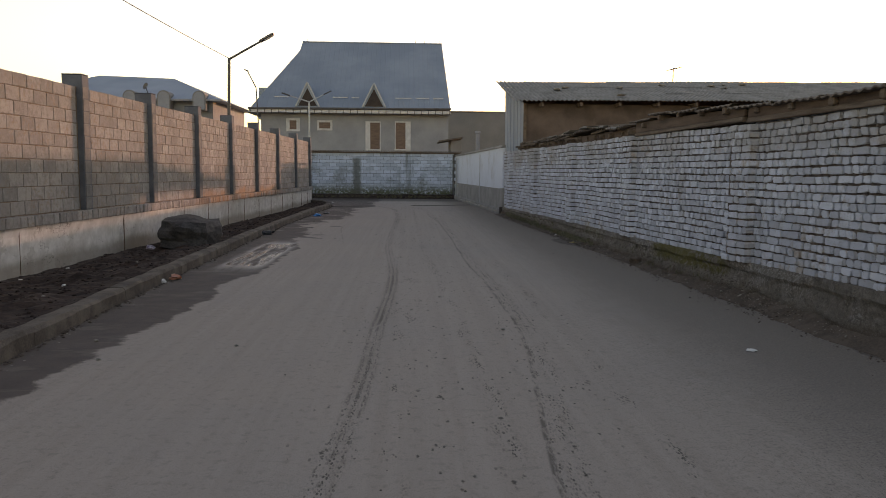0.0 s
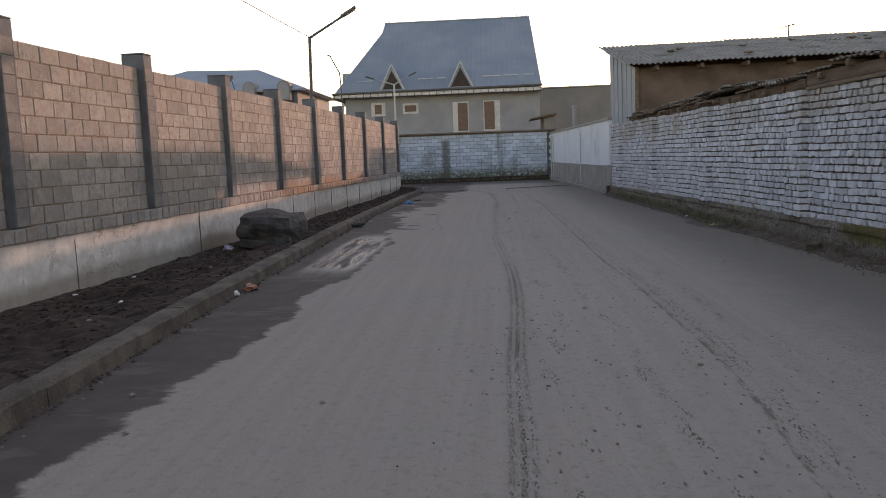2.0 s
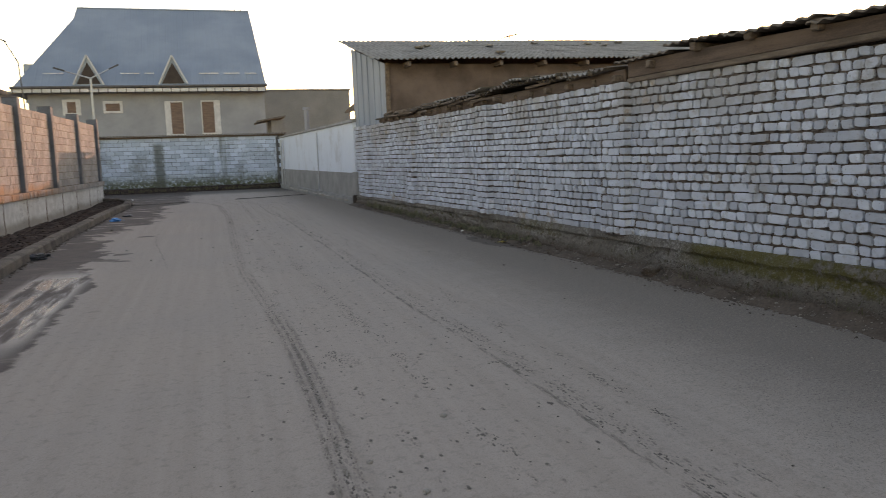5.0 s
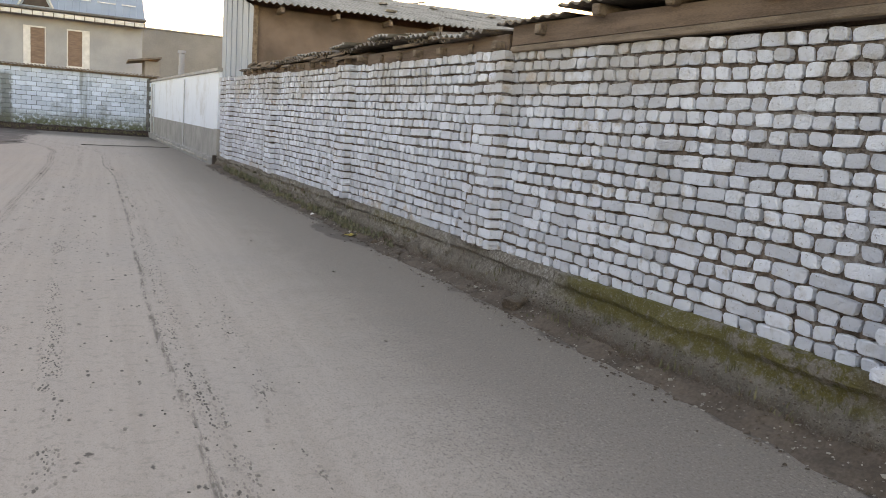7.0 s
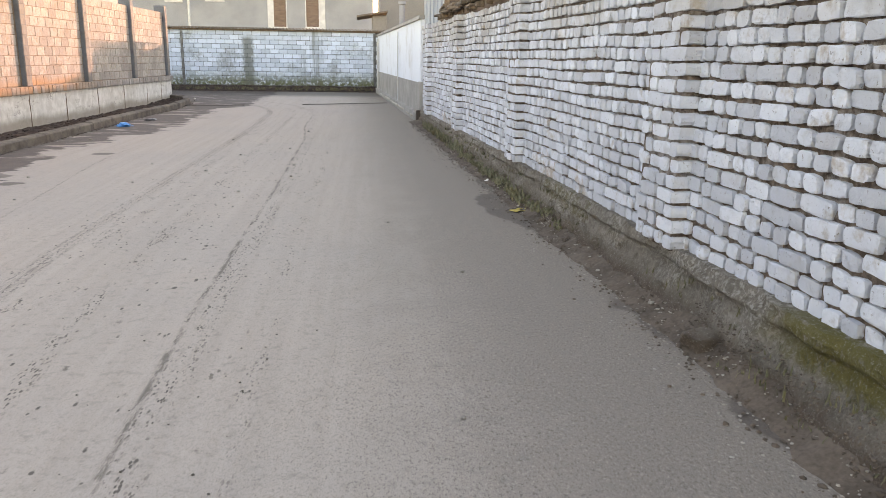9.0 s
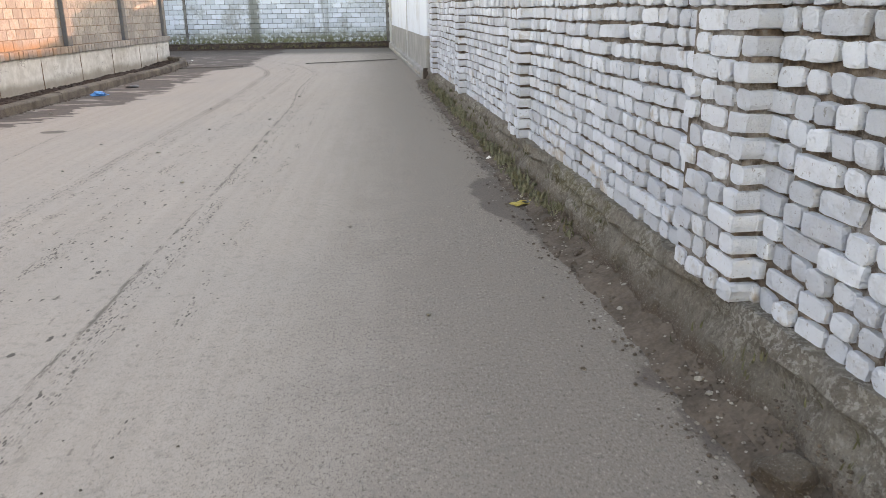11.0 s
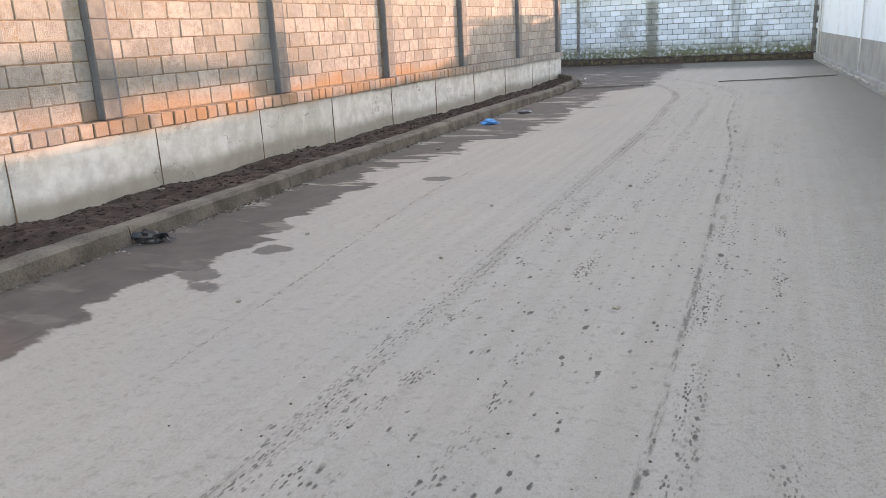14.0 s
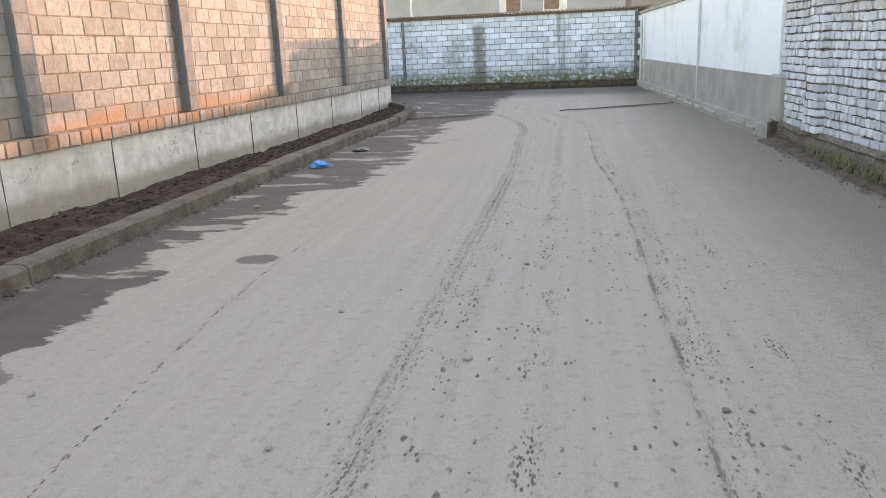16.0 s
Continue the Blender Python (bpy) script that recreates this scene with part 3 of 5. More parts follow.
def rough_brick(sx, sy, sz, seed):
    """Points and faces of a hand-laid brick: a dented front of small facets with broken edges, and plain sides. The front looks to -x."""
    rnd = random.Random(seed)
    nu, nv = (5 if sy > 0.2 else 3), 3
    pts, faces = [], []
    skew, lift = rnd.uniform(-0.006, 0.006), rnd.uniform(-0.005, 0.005)
    for j in range(nv + 1):
        for i in range(nu + 1):
            u, v = i / nu * 2 - 1, j / nv * 2 - 1
            rim = (abs(u) == 1) + (abs(v) == 1)
            y = u * sy / 2 + v * skew + rnd.uniform(-0.004, 0.004)
            z = v * sz / 2 + u * lift + rnd.uniform(-0.003, 0.003)
            x = -sx / 2 + rnd.uniform(-0.003, 0.003)
            if rim:
                x += rnd.uniform(0.001, 0.005) * rim
                y -= (0.006 * rim - 0.003) * u * (abs(u) == 1)
                z -= (0.004 * rim - 0.002) * v * (abs(v) == 1)
            elif abs(u) < 0.99:
                y *= 1.22 if nu == 5 else 1.9
                z *= 2.35
            pts.append((x, y, z))
    at = lambda i, j: j * (nu + 1) + i
    for j in range(nv):
        for i in range(nu):
            faces.append((at(i, j), at(i, j + 1), at(i + 1, j + 1), at(i + 1, j)))
    rim = [at(i, 0) for i in range(nu)] + [at(nu, j) for j in range(nv)] + [at(i, nv) for i in range(nu, 0, -1)] + [at(0, j) for j in range(nv, 0, -1)]
    k = len(pts)
    for q in rim:
        pts.append((sx / 2, pts[q][1], pts[q][2]))
    for i in range(len(rim)):
        j = (i + 1) % len(rim)
        faces.append((rim[i], rim[j], k + j, k + i))
    return pts, faces


class Pieces:
    """Alike pieces of masonry: those in the near stretch become parts, the rest one joined mesh."""

    def __init__(self, name, material, parent, sizes, c, jag, kinds=5, rough=False):
        self.name, self.material, self.parent = name, material, parent
        self.shapes, self.meshes = {}, {}
        for key, (sx, sy, sz) in sizes.items():
            self.shapes[key] = [rough_brick(sx, sy, sz, hash_of(key) + i) if rough else chamfer(sx, sy, sz, c, hash_of(key) + i, jag) for i in range(kinds)]
            self.meshes[key] = []
            for pts, faces in self.shapes[key]:
                me = bpy.data.meshes.new(name)
                me.from_pydata(pts, [], faces)
                me.materials.append(material)
                self.meshes[key].append(me)
        self.count, self.pts, self.faces = 0, [], []

    def add(self, key, m, near):
        i = random.randrange(len(self.shapes[key]))
        if near and self.count < 300:
            ob = new(self.name, self.meshes[key][i])
            ob.parent, ob.matrix_basis = self.parent, m
            self.count += 1
            return
        pts, faces = self.shapes[key][i]
        k = len(self.pts)
        a = np.array(m)
        self.pts.extend((np.array(pts) @ a[:3, :3].T + a[:3, 3]).tolist())
        self.faces.extend([[v + k for v in f] for f in faces])

    def finish(self, name):
        if self.pts:
            me = bpy.data.meshes.new(name)
            me.from_pydata(self.pts, [], self.faces)
            me.materials.append(self.material)
            ob = new(name, me)
            ob.parent = self.parent
            tagged(ob, kind="stuff")


def hash_of(key):
    return sum(ord(ch) * (i + 3) for i, ch in enumerate(str(key)))


def fbm(x, y, scale, seed=0.0):
    return noise.noise((x * scale, y * scale, seed)) + 0.5 * noise.noise((x * scale * 2.2, y * scale * 2.2, seed + 4))


LEFT = Line((-4.64, 14.8), (-3.75, 39.0))
RIGHT = Line((5.18, 14.1), (4.66, 29.5))
WHITE = Line((4.62, 29.66), (3.86, 46.6))
"""Plan: the block wall LEFT, the brick wall RIGHT with the rendered wall WHITE behind it; far wall across at y = 46.6."""


def kerb_x(y):
    ys = (-20, 0, 6.8, 9.2, 19, 23, 31.8, 34, 36.2, 37.6, 38.6, 39.1)
    xs = (-1.7, -2.0, -2.12, -2.22, -2.45, -2.48, -2.41, -2.32, -2.5, -2.85, -3.35, -3.72)
    return float(np.interp(y, ys, xs))


# ---- ground and road ----
bm = bmesh.new()
bmesh.ops.create_grid(bm, x_segments=60, y_segments=60, size=2500)
for v in bm.verts:
    v.co.z = -0.25
thing("ground", bm, EARTH, "bare brown earth reaching to the horizon", "ground", "structure")

bm = bmesh.new()
rows = []
for y in np.arange(-20, 39.01, 0.5):
    x0, x1 = kerb_x(y) - 0.03, RIGHT.place(0, RIGHT.at_y(y)).x + 0.12
    rows.append([bm.verts.new((x0 + (x1 - x0) * i / 30, y, 0.008 * fbm(x0 + (x1 - x0) * i / 30, y, 0.5))) for i in range(31)])
for a, b in zip(rows, rows[1:]):
    for i in range(30):
        bm.faces.new((a[i], a[i + 1], b[i + 1], b[i]))
last = None
for y in np.arange(39.0, 48.01, 0.5):
    row = [bm.verts.new((x, y, 0.008 * fbm(x, y, 0.5))) for x in np.linspace(-45, 5.2, 60)]
    if last:
        for i in range(59):
            bm.faces.new((last[i], last[i + 1], row[i + 1], row[i]))
    last = row
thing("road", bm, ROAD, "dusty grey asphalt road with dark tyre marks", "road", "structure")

# lips where one layer of asphalt ends on another
for name, p, q in (("asphalt_edge", (1.17, 35.9), (4.0, 37.35)), ("asphalt_edge", (-2.40, 34.8), (-0.62, 35.36))):
    bm = bmesh.new()
    d = Vector((q[0] - p[0], q[1] - p[1]))
    n = 24
    prev = None
    for i in range(n + 1):
        f = i / n
        x, y = p[0] + d.x * f, p[1] + d.y * f + 0.12 * noise.noise((f * 5, p[0], 0)) + 0.05 * noise.noise((f * 17, p[0], 3))
        w = (0.03 + 0.16 * abs(noise.noise((f * 9, 2, p[0])))) * min(1, 6 * f, 6 * (1 - f)) + 0.006
        cur = [bm.verts.new((x, y - w, 0.012)), bm.verts.new((x, y, 0.035)), bm.verts.new((x, y + w, 0.012))]
        if prev:
            for a in (0, 1):
                bm.faces.new((prev[a], cur[a], cur[a + 1], prev[a + 1]))
        prev = cur
    thing(name, bm, CLOD, "dark broken edge of an asphalt layer", "road edge", "structure")

# soil strip between kerb and block wall
def soil_z(x, y):
    x0, x1 = LEFT.place(0, LEFT.at_y(y)).x - 0.04, kerb_x(y) - 0.14
    f = (x - x0) / (x1 - x0)
    bulk = 0.12 * fbm(x, y, 0.9, 2) + 0.07 * fbm(x, y, 2.9, 5) + 0.03 * noise.noise((x * 9, y * 9, 1))
    return -0.07 + 0.14 * f + bulk * math.sin(math.pi * (0.12 + 0.76 * f))


bm = bmesh.new()
last = None
for y in np.arange(-20, 38.9, 0.10):
    x0, x1 = LEFT.place(0, LEFT.at_y(y)).x - 0.04, kerb_x(y) - 0.14
    row = []
    for i in range(25):
        f = i / 24
        x = x0 + (x1 - x0) * f
        row.append(bm.verts.new((x, y, soil_z(x, y))))
    if last:
        for i in range(24):
            bm.faces.new((last[i], last[i + 1], row[i + 1], row[i]))
    last = row
thing("soil_strip", bm, SOIL, "strip of dark dug soil along the block wall", "soil", "structure")

kerb = base("kerb", None, "weathered concrete kerb with a worn top", "kerb", "structure")
y = -19.0
stone_rnd = random.Random(5)
while y < 38.9:
    y2 = min(y + (1.2 if y > 33 else 2.4), 39.05)
    if y > 35:
        y2 = min(y + 0.6, 39.05)
    k = max(3, round((y2 - y) / 0.12))
    bm = bmesh.new()
    lift = stone_rnd.uniform(-0.008, 0.008)
    loops = []
    for i in range(k + 1):
        yy = y + 0.006 + (y2 - y - 0.012) * i / k
        slope = (kerb_x(yy + 0.1) - kerb_x(yy - 0.1)) / 0.2
        w = 0.215 * math.sqrt(1 + slope * slope)
        x = kerb_x(yy)
        j = [0.014 * noise.noise((x * 2, yy * 2.3, 9 * q)) + 0.008 * noise.noise((x, yy * 9, 4 * q)) for q in range(5)]
        h = 0.16 + lift
        loops.append([bm.verts.new(p) for p in ((x + 0.012, yy, -0.1), (x + j[0], yy, h - 0.03 + j[1]), (x - 0.03 + j[2], yy, h + j[3]), (x - w + 0.02, yy, h + j[4]), (x - w, yy, h - 0.025), (x - w, yy, -0.1))])
    for a, b in zip(loops, loops[1:]):
        for i in range(5):
            bm.faces.new((a[i], b[i], b[i + 1], a[i + 1]))
    bm.faces.new(loops[0])
    bm.faces.new(loops[-1][::-1])
    bmesh.ops.recalc_face_normals(bm, faces=bm.faces)
    part("kerb_stone", bm, KERB, kerb)
    y = y2

# ---- block wall ----
block_wall = base("wall_west", None, "tall pumice block wall with concrete posts on a plinth", "wall", "structure")
EDGES = [-8.3, -5.0, -1.7, 1.62, 4.95, 8.25, 11.57, 14.9, 18.17, 21.45, 24.72, 28.08, 31.6, 35.4, 39.05]
s_end = LEFT.at_y(39.1)
s_start = LEFT.at_y(-12)
part("core", box(-0.36, -0.104, s_start, s_end - 0.05, 0.6, 2.995, LEFT.m), CEMENT, block_wall)
bm = bmesh.new()
prev = None
for i in range(int((s_end - s_start) / 0.12) + 2):
    q = min(s_start + i * 0.12, s_end)
    cur = []
    for j in range(9):
        z = -0.3 + 0.955 * j / 8
        out = 0.012 * fbm(q, z * 2, 1.1, 6) + 0.006 * noise.noise((q * 6, z * 7, 4))
        cur.append(bm.verts.new(LEFT.place(-0.012 + out + (0.012 if j == 8 else 0), q, z + (0.008 * noise.noise((q * 3, 1, 2)) if j == 8 else 0))))
    cur.append(bm.verts.new(LEFT.place(-0.4, q, 0.655)))
    if prev:
        for j in range(9):
            bm.faces.new((prev[j], prev[j + 1], cur[j + 1], cur[j]))
    prev = cur
end = [bm.verts.new(v.co) for v in prev] + [bm.verts.new(LEFT.place(-0.4, s_end, -0.3))]
bm.faces.new(end)
bmesh.ops.recalc_face_normals(bm, faces=bm.faces)
part("plinth", bm, PLINTH, block_wall, "cracked pale cement-rendered plinth")
part("end_wall", box(-12, -0.02, s_end - 0.30, s_end - 0.02, 0.655, 2.97, LEFT.m), CEMENT, block_wall)
part("end_plinth", box(-12, -0.4, s_end - 0.36, s_end, -0.3, 0.655, LEFT.m), PLINTH, block_wall)
for y in (10.3, 12.4, 16.25, 19.9, 21.9, 23.9, 25.8, 27.85, 29.8, 31.9, 34.0, 36.2, 37.8):
    s = LEFT.at_y(y)
    part("joint", box(-0.03, 0.001, s - 0.003, s + 0.003, -0.2, 0.652, LEFT.m), CEMENT, block_wall, "dark seam in the plinth")
for y in EDGES:
    s = LEFT.at_y(y)
    bm = box(-0.36, 0.0, s - 0.27, s, 0.83, 3.2, LEFT.m, 0.012)
    post = part("post", bm, POST, block_wall, "square concrete post rising above the blocks")
    for row in range(10):
        z = 0.845 + row * 0.2165
        part("facing_block", box(-0.02, 0.008 + 0.003 * (row * 7 % 3), s - 0.264, s - 0.045 - 0.004 * (row * 5 % 3), z, z + 0.204, LEFT.m, 0.005), FACING, post, "block slip facing the post")
    part("cap", box(-0.364, 0.003, s - 0.274, s + 0.003, 3.202, 3.225, LEFT.m, 0.01), POST, post)

# ---- brick wall ----
brick_wall = base("wall_east", None, "whitewashed rough brick wall with shallow piers", "wall", "structure")
PIERS = [-7.1, -2.8, 1.5, 5.8, 10.13, 14.6, 18.92, 23.5, 27.9]
r0, r1 = RIGHT.at_y(-12), RIGHT.at_y(29.65)


def brick_low(y):
    return float(np.interp(y, (-12, 7, 14.3, 20, 29.6), (0.55, 0.50, 0.40, 0.37, 0.27)))


def brick_high(y):
    return float(np.interp(y, (-12, 10, 14.3, 26, 29.6), (2.2, 2.18, 2.24, 2.33, 2.35)))


bm = bmesh.new()
prev = None
for y in np.concatenate([np.arange(-12, 6, 0.5), np.arange(6, 29.7, 0.06)]):
    s = RIGHT.at_y(y)
    lo, hi = brick_low(y) - 0.05, brick_high(y) - 0.01
    cur = [bm.verts.new(RIGHT.place(0.028 + 0.014 * noise.noise((y * 8, f * 30, 5)) + 0.009 * noise.noise((y * 19, f * 60, 2)), s, lo + (hi - lo) * f)) for f in np.linspace(0, 1, 39)]
    cur += [bm.verts.new(RIGHT.place(0.36, s, hi)), bm.verts.new(RIGHT.place(0.36, s, -0.3))]
    if prev:
        for i in range(40):
            bm.faces.new((prev[i], cur[i], cur[i + 1], prev[i + 1]))
    prev = cur
bmesh.ops.recalc_face_normals(bm, faces=bm.faces)
part("core", bm, MORTAR, brick_wall)
for y in PIERS:
    s = RIGHT.at_y(y)
    part("pier_core", box(-0.083, 0.05, s - 0.265, s + 0.265, brick_low(y), brick_high(y) - 0.02, RIGHT.m), MORTAR, brick_wall)

# rough footing
bm = bmesh.new()
prev = None
for y in np.concatenate([np.arange(-12, 7, 0.2), np.arange(7, 29.75, 0.04)]):
    s = RIGHT.at_y(y)
    t = brick_low(y) + 0.015
    cur = []
    for i in range(14):
        f = i / 13
        d = -0.13 + 0.15 * f + (0.05 if i in (10, 11, 12) else 0) * -1 + 0.05 * fbm(y, f * 1.5, 1.6, 3) + 0.035 * noise.noise((y * 6, f * 5, 2)) + 0.022 * noise.noise((y * 13, f * 9, 2)) + 0.012 * noise.noise((y * 27, f * 17, 5))
        if 10.2 < y < 14.0:
            d -= 0.09 * (1 - f) * math.sin(math.pi * (y - 10.2) / 3.8)
        cur.append(bm.verts.new(RIGHT.place(d, s, -0.06 + (t + 0.06) * min(1, f * 1.08) + (0.012 * noise.noise((y * 3, f * 4, 7)) if i < 13 else 0))))
    cur.append(bm.verts.new(RIGHT.place(0.1, s, t)))
    if prev:
        for i in range(14):
            bm.faces.new((prev[i], prev[i + 1], cur[i + 1], cur[i]))
    prev = cur
bmesh.ops.recalc_face_normals(bm, faces=bm.faces)
part("footing", bm, FOOTING, brick_wall, "rough mossy concrete footing")

# drift of dirt at the foot of the brick wall
bm = bmesh.new()
prev = None
for y in np.concatenate([np.arange(-12, 7, 0.2), np.arange(7, 29.6, 0.05)]):
    s = RIGHT.at_y(y)
    w = 0.27 + 0.10 * fbm(y, 0, 0.7, 1) + 0.05 * noise.noise((y * 3.1, 4, 1)) + 0.03 * noise.noise((y * 8, 2, 6))
    tall = float(np.interp(y, (-12, 7, 9, 13.4, 14.6, 29), (0.08, 0.10, 0.15, 0.14, 0.08, 0.06)))
    cur = []
    for i in range(7):
        f = i / 6
        h = tall * (1 - f) ** 1.4 + (0.014 * fbm(y, f * w * 2, 2.5, 2) + 0.012 * noise.noise((y * 9, f * 5, 3)) + 0.012 * noise.noise((y * 19, f * 11, 3))) * math.sin(math.pi * min(1, f + 0.15))
        cur.append(bm.verts.new(RIGHT.place(-0.05 - w * f, s, h if i < 6 else -0.015)))
    if prev:
        for i in range(6):
            bm.faces.new((prev[i + 1], prev[i], cur[i], cur[i + 1]))
    prev = cur
bmesh.ops.recalc_face_normals(bm, faces=bm.faces)
thing("dirt_drift", bm, DIRT, "drift of brown dirt along the wall foot", "dirt", "structure")

# ---- rendered white wall ----
white_wall = base("wall_white", None, "white rendered wall with a grey dado and metal strips", "wall", "structure")
w1 = WHITE.at_y(46.6)
part("body", prism([WHITE.place(0, 0, -0.2), WHITE.place(0, w1, -0.2), WHITE.place(0, w1, 2.51), WHITE.place(0, 0, 2.51)], WHITE.n * 0.28), WHITE_RENDER, white_wall)
part("dado", box(-0.022, -0.002, 0.01, w1 - 0.03, 0.16, 0.96, WHITE.m, 0.004), DADO, white_wall, "grey cement dado")
bm = bmesh.new()
prev = None
for i in range(60):
    s = w1 * i / 59 - 0.02
    cur = [bm.verts.new(WHITE.place(-0.13 + 0.02 * noise.noise((s * 2, 1, 0)), s, -0.1)), bm.verts.new(WHITE.place(-0.125 + 0.03 * noise.noise((s * 2, 2, 0)), s, 0.20 + 0.02 * noise.noise((s * 3, 3, 0)))), bm.verts.new(WHITE.place(0.0, s, 0.22))]
    if prev:
        for a in (0, 1):
            bm.faces.new((prev[a], cur[a], cur[a + 1], prev[a + 1]))
    else:
        bm.faces.new((cur[2], cur[1], cur[0]))
    prev = cur
bmesh.ops.recalc_face_normals(bm, faces=bm.faces)
part("foot", bm, DADO, white_wall, "low cement ledge at the wall foot")
part("end_pier", box(-0.06, 0.2, -0.28, 0.22, 0.28, 0.985, WHITE.m, 0.03, jag=0.012), DADO, white_wall, "grey rendered stub at the wall end")
# no hollow here: a solid box whose dark colour gives the gap's shade
part("cavity", box(-0.115, 0.15, -0.16, 0.02, -0.05, 0.272, WHITE.m, 0.01, jag=0.008), DARK, white_wall, "dark block painted as the shaded gap under the stub")
flakes = random.Random(3)
y = 30.3
while y < 42:
    y1 = y + flakes.uniform(0.3, 1.1)
    h = flakes.uniform(0.03, 0.07)
    z = flakes.uniform(0.06, 0.09)
    part("foot_patch", box(-0.152, -0.11, WHITE.at_y(y), WHITE.at_y(y1), z, z + h, WHITE.m, 0.008, jag=0.010), PLINTH, white_wall, "flaking whitewash on the ledge")
    y = y1 + flakes.uniform(0.1, 0.6)
for y in (35.75, 45.1):
    s = WHITE.at_y(y)
    part("strip", box(-0.05, -0.024, s - 0.04, s + 0.04, 0.2, 2.4, WHITE.m, 0.008), PALE_STEEL, white_wall, "vertical metal strip")
part("coping", prism([WHITE.place(-0.05, -0.05, 2.514), WHITE.place(-0.05, w1, 2.514), WHITE.place(-0.05, w1, 2.60), WHITE.place(-0.03, -0.05, 2.61)], WHITE.n * 0.42), DADO, white_wall, "weathered grey coping")
part("drain_pipe", rod(WHITE.place(-0.05, w1 - 0.7, 0.02), WHITE.place(-0.05, w1 - 0.7, 2.4), 0.04), PALE_STEEL, white_wall)

# ---- far wall ----
far_wall = base("wall_north", None, "whitewashed block wall with dark water stains", "wall", "structure")
part("core", box(-30, 4.2, 46.63, 46.9, -0.2, 2.66), WHITE_JOINT, far_wall)
part("timber", box(-30, 4.1, 46.50, 46.95, 2.665, 2.745, None, 0.01), TIMBER, far_wall)
m = Matrix.Translation((-14, 46.38, 2.77)) @ pose(0, 0, 0, 4, 0, 0)
part("coping_sheet", corrugated(18.2, 0.7, 0.15, 0.028, m, 0.01), OLD_SLATE, far_wall, "corrugated sheet along the wall top")
for x in (-4.95, 3.72):
    part("seam", box(x - 0.06, x + 0.06, 46.575, 46.7, 0.1, 2.62, None, 0.015), WHITE_JOINT, far_wall, "narrow grey seam between wall panels")
bm = bmesh.new()
prev = None
for i in range(120):
    x = -14 + 18 * i / 119
    cur = [bm.verts.new((x, 45.9 + 0.12 * fbm(x, 0, 0.8), -0.02)), bm.verts.new((x, 46.2, 0.10 + 0.05 * fbm(x, 3, 1.2))), bm.verts.new((x, 46.65, 0.24 + 0.06 * fbm(x, 6, 1.5)))]
    if prev:
        for a in (0, 1):
            bm.faces.new((prev[a], cur[a], cur[a + 1], prev[a + 1]))
    prev = cur
bmesh.ops.recalc_face_normals(bm, faces=bm.faces)
part("earth_bank", bm, SOIL, far_wall, "dark mossy bank of earth")

# ---- house behind the far wall ----
house = base("house", None, "grey rendered house with a steep blue-grey sheet roof", "house")
part("wall", box(-9.05, 3.76, 54.0, 66.5, -0.25, 5.62), HOUSE_WALL, house)
ridge_l, ridge_r = Vector((-7.02, 60.3, 11.3)), Vector((3.5, 60.3, 11.3))
el, er, bl, br = Vector((-9.72, 53.4, 5.72)), Vector((3.87, 53.4, 5.80)), Vector((-9.72, 67.2, 5.72)), Vector((3.87, 67.2, 5.80))
knee = [Vector((-7.12, y, 10.5)) for y in (59.31, 61.29)]
bm = bmesh.new()
vs = [bm.verts.new(p) for p in (el, er, ridge_r, ridge_l, bl, br, *knee)]
for q in ((0, 1, 2, 3, 6), (1, 5, 2), (5, 4, 7, 3, 2), (4, 0, 6, 7), (7, 6, 3), (0, 4, 5, 1)):
    bm.faces.new([vs[i] for i in q])
part("roof", bm, ROOF, house, "steep blue-grey sheet metal roof")
part("ridge_cap", rod(ridge_l, ridge_r, 0.07), ROOF, house)
part("fascia", box(-9.72, 3.87, 53.33, 53.42, 5.50, 5.72, None, 0.01), PALE_STEEL, house, "pale ribbed eaves board")
part("gutter", rod((-9.76, 53.28, 5.76), (3.91, 53.28, 5.84), 0.075), STEEL, house)
part("soffit", box(-9.85, 3.95, 53.43, 54.0, 5.50, 5.55), HOUSE_WALL, house)
for i in range(29):
    x = -9.66 + i * 0.48
    part("bracket", box(x, x + 0.05, 53.28, 53.325, 5.47, 5.70), STEEL, house)
for x in (-5.83, -1.34):
    w, zb, zt = 0.80, 5.93, 7.50
    outer = [(x - w, 53.62, zb), (x + w, 53.62, zb), (x, 53.62, zt)]
    dormer = part("dormer", prism(outer, (0, 1.9, 0)), ROOF, house, "small triangular dormer")
    part("opening", prism([(x - w + 0.17, 53.60, zb + 0.05), (x + w - 0.17, 53.60, zb + 0.05), (x, 53.60, zt - 0.34)], (0, 0.015, 0)), DARK, dormer, "dark dormer opening")
    for sgn in (-1, 1):
        m = look((x + sgn * w, 53.57, zb), (x, 53.57, zt + 0.06))
        L = (Vector((x, 53.57, zt + 0.06)) - Vector((x + sgn * w, 53.57, zb))).length
        part("bargeboard", box(-0.07, 0.07, -0.04, 0.04, -L, 0, m, 0.01), PALE_STEEL, dormer)
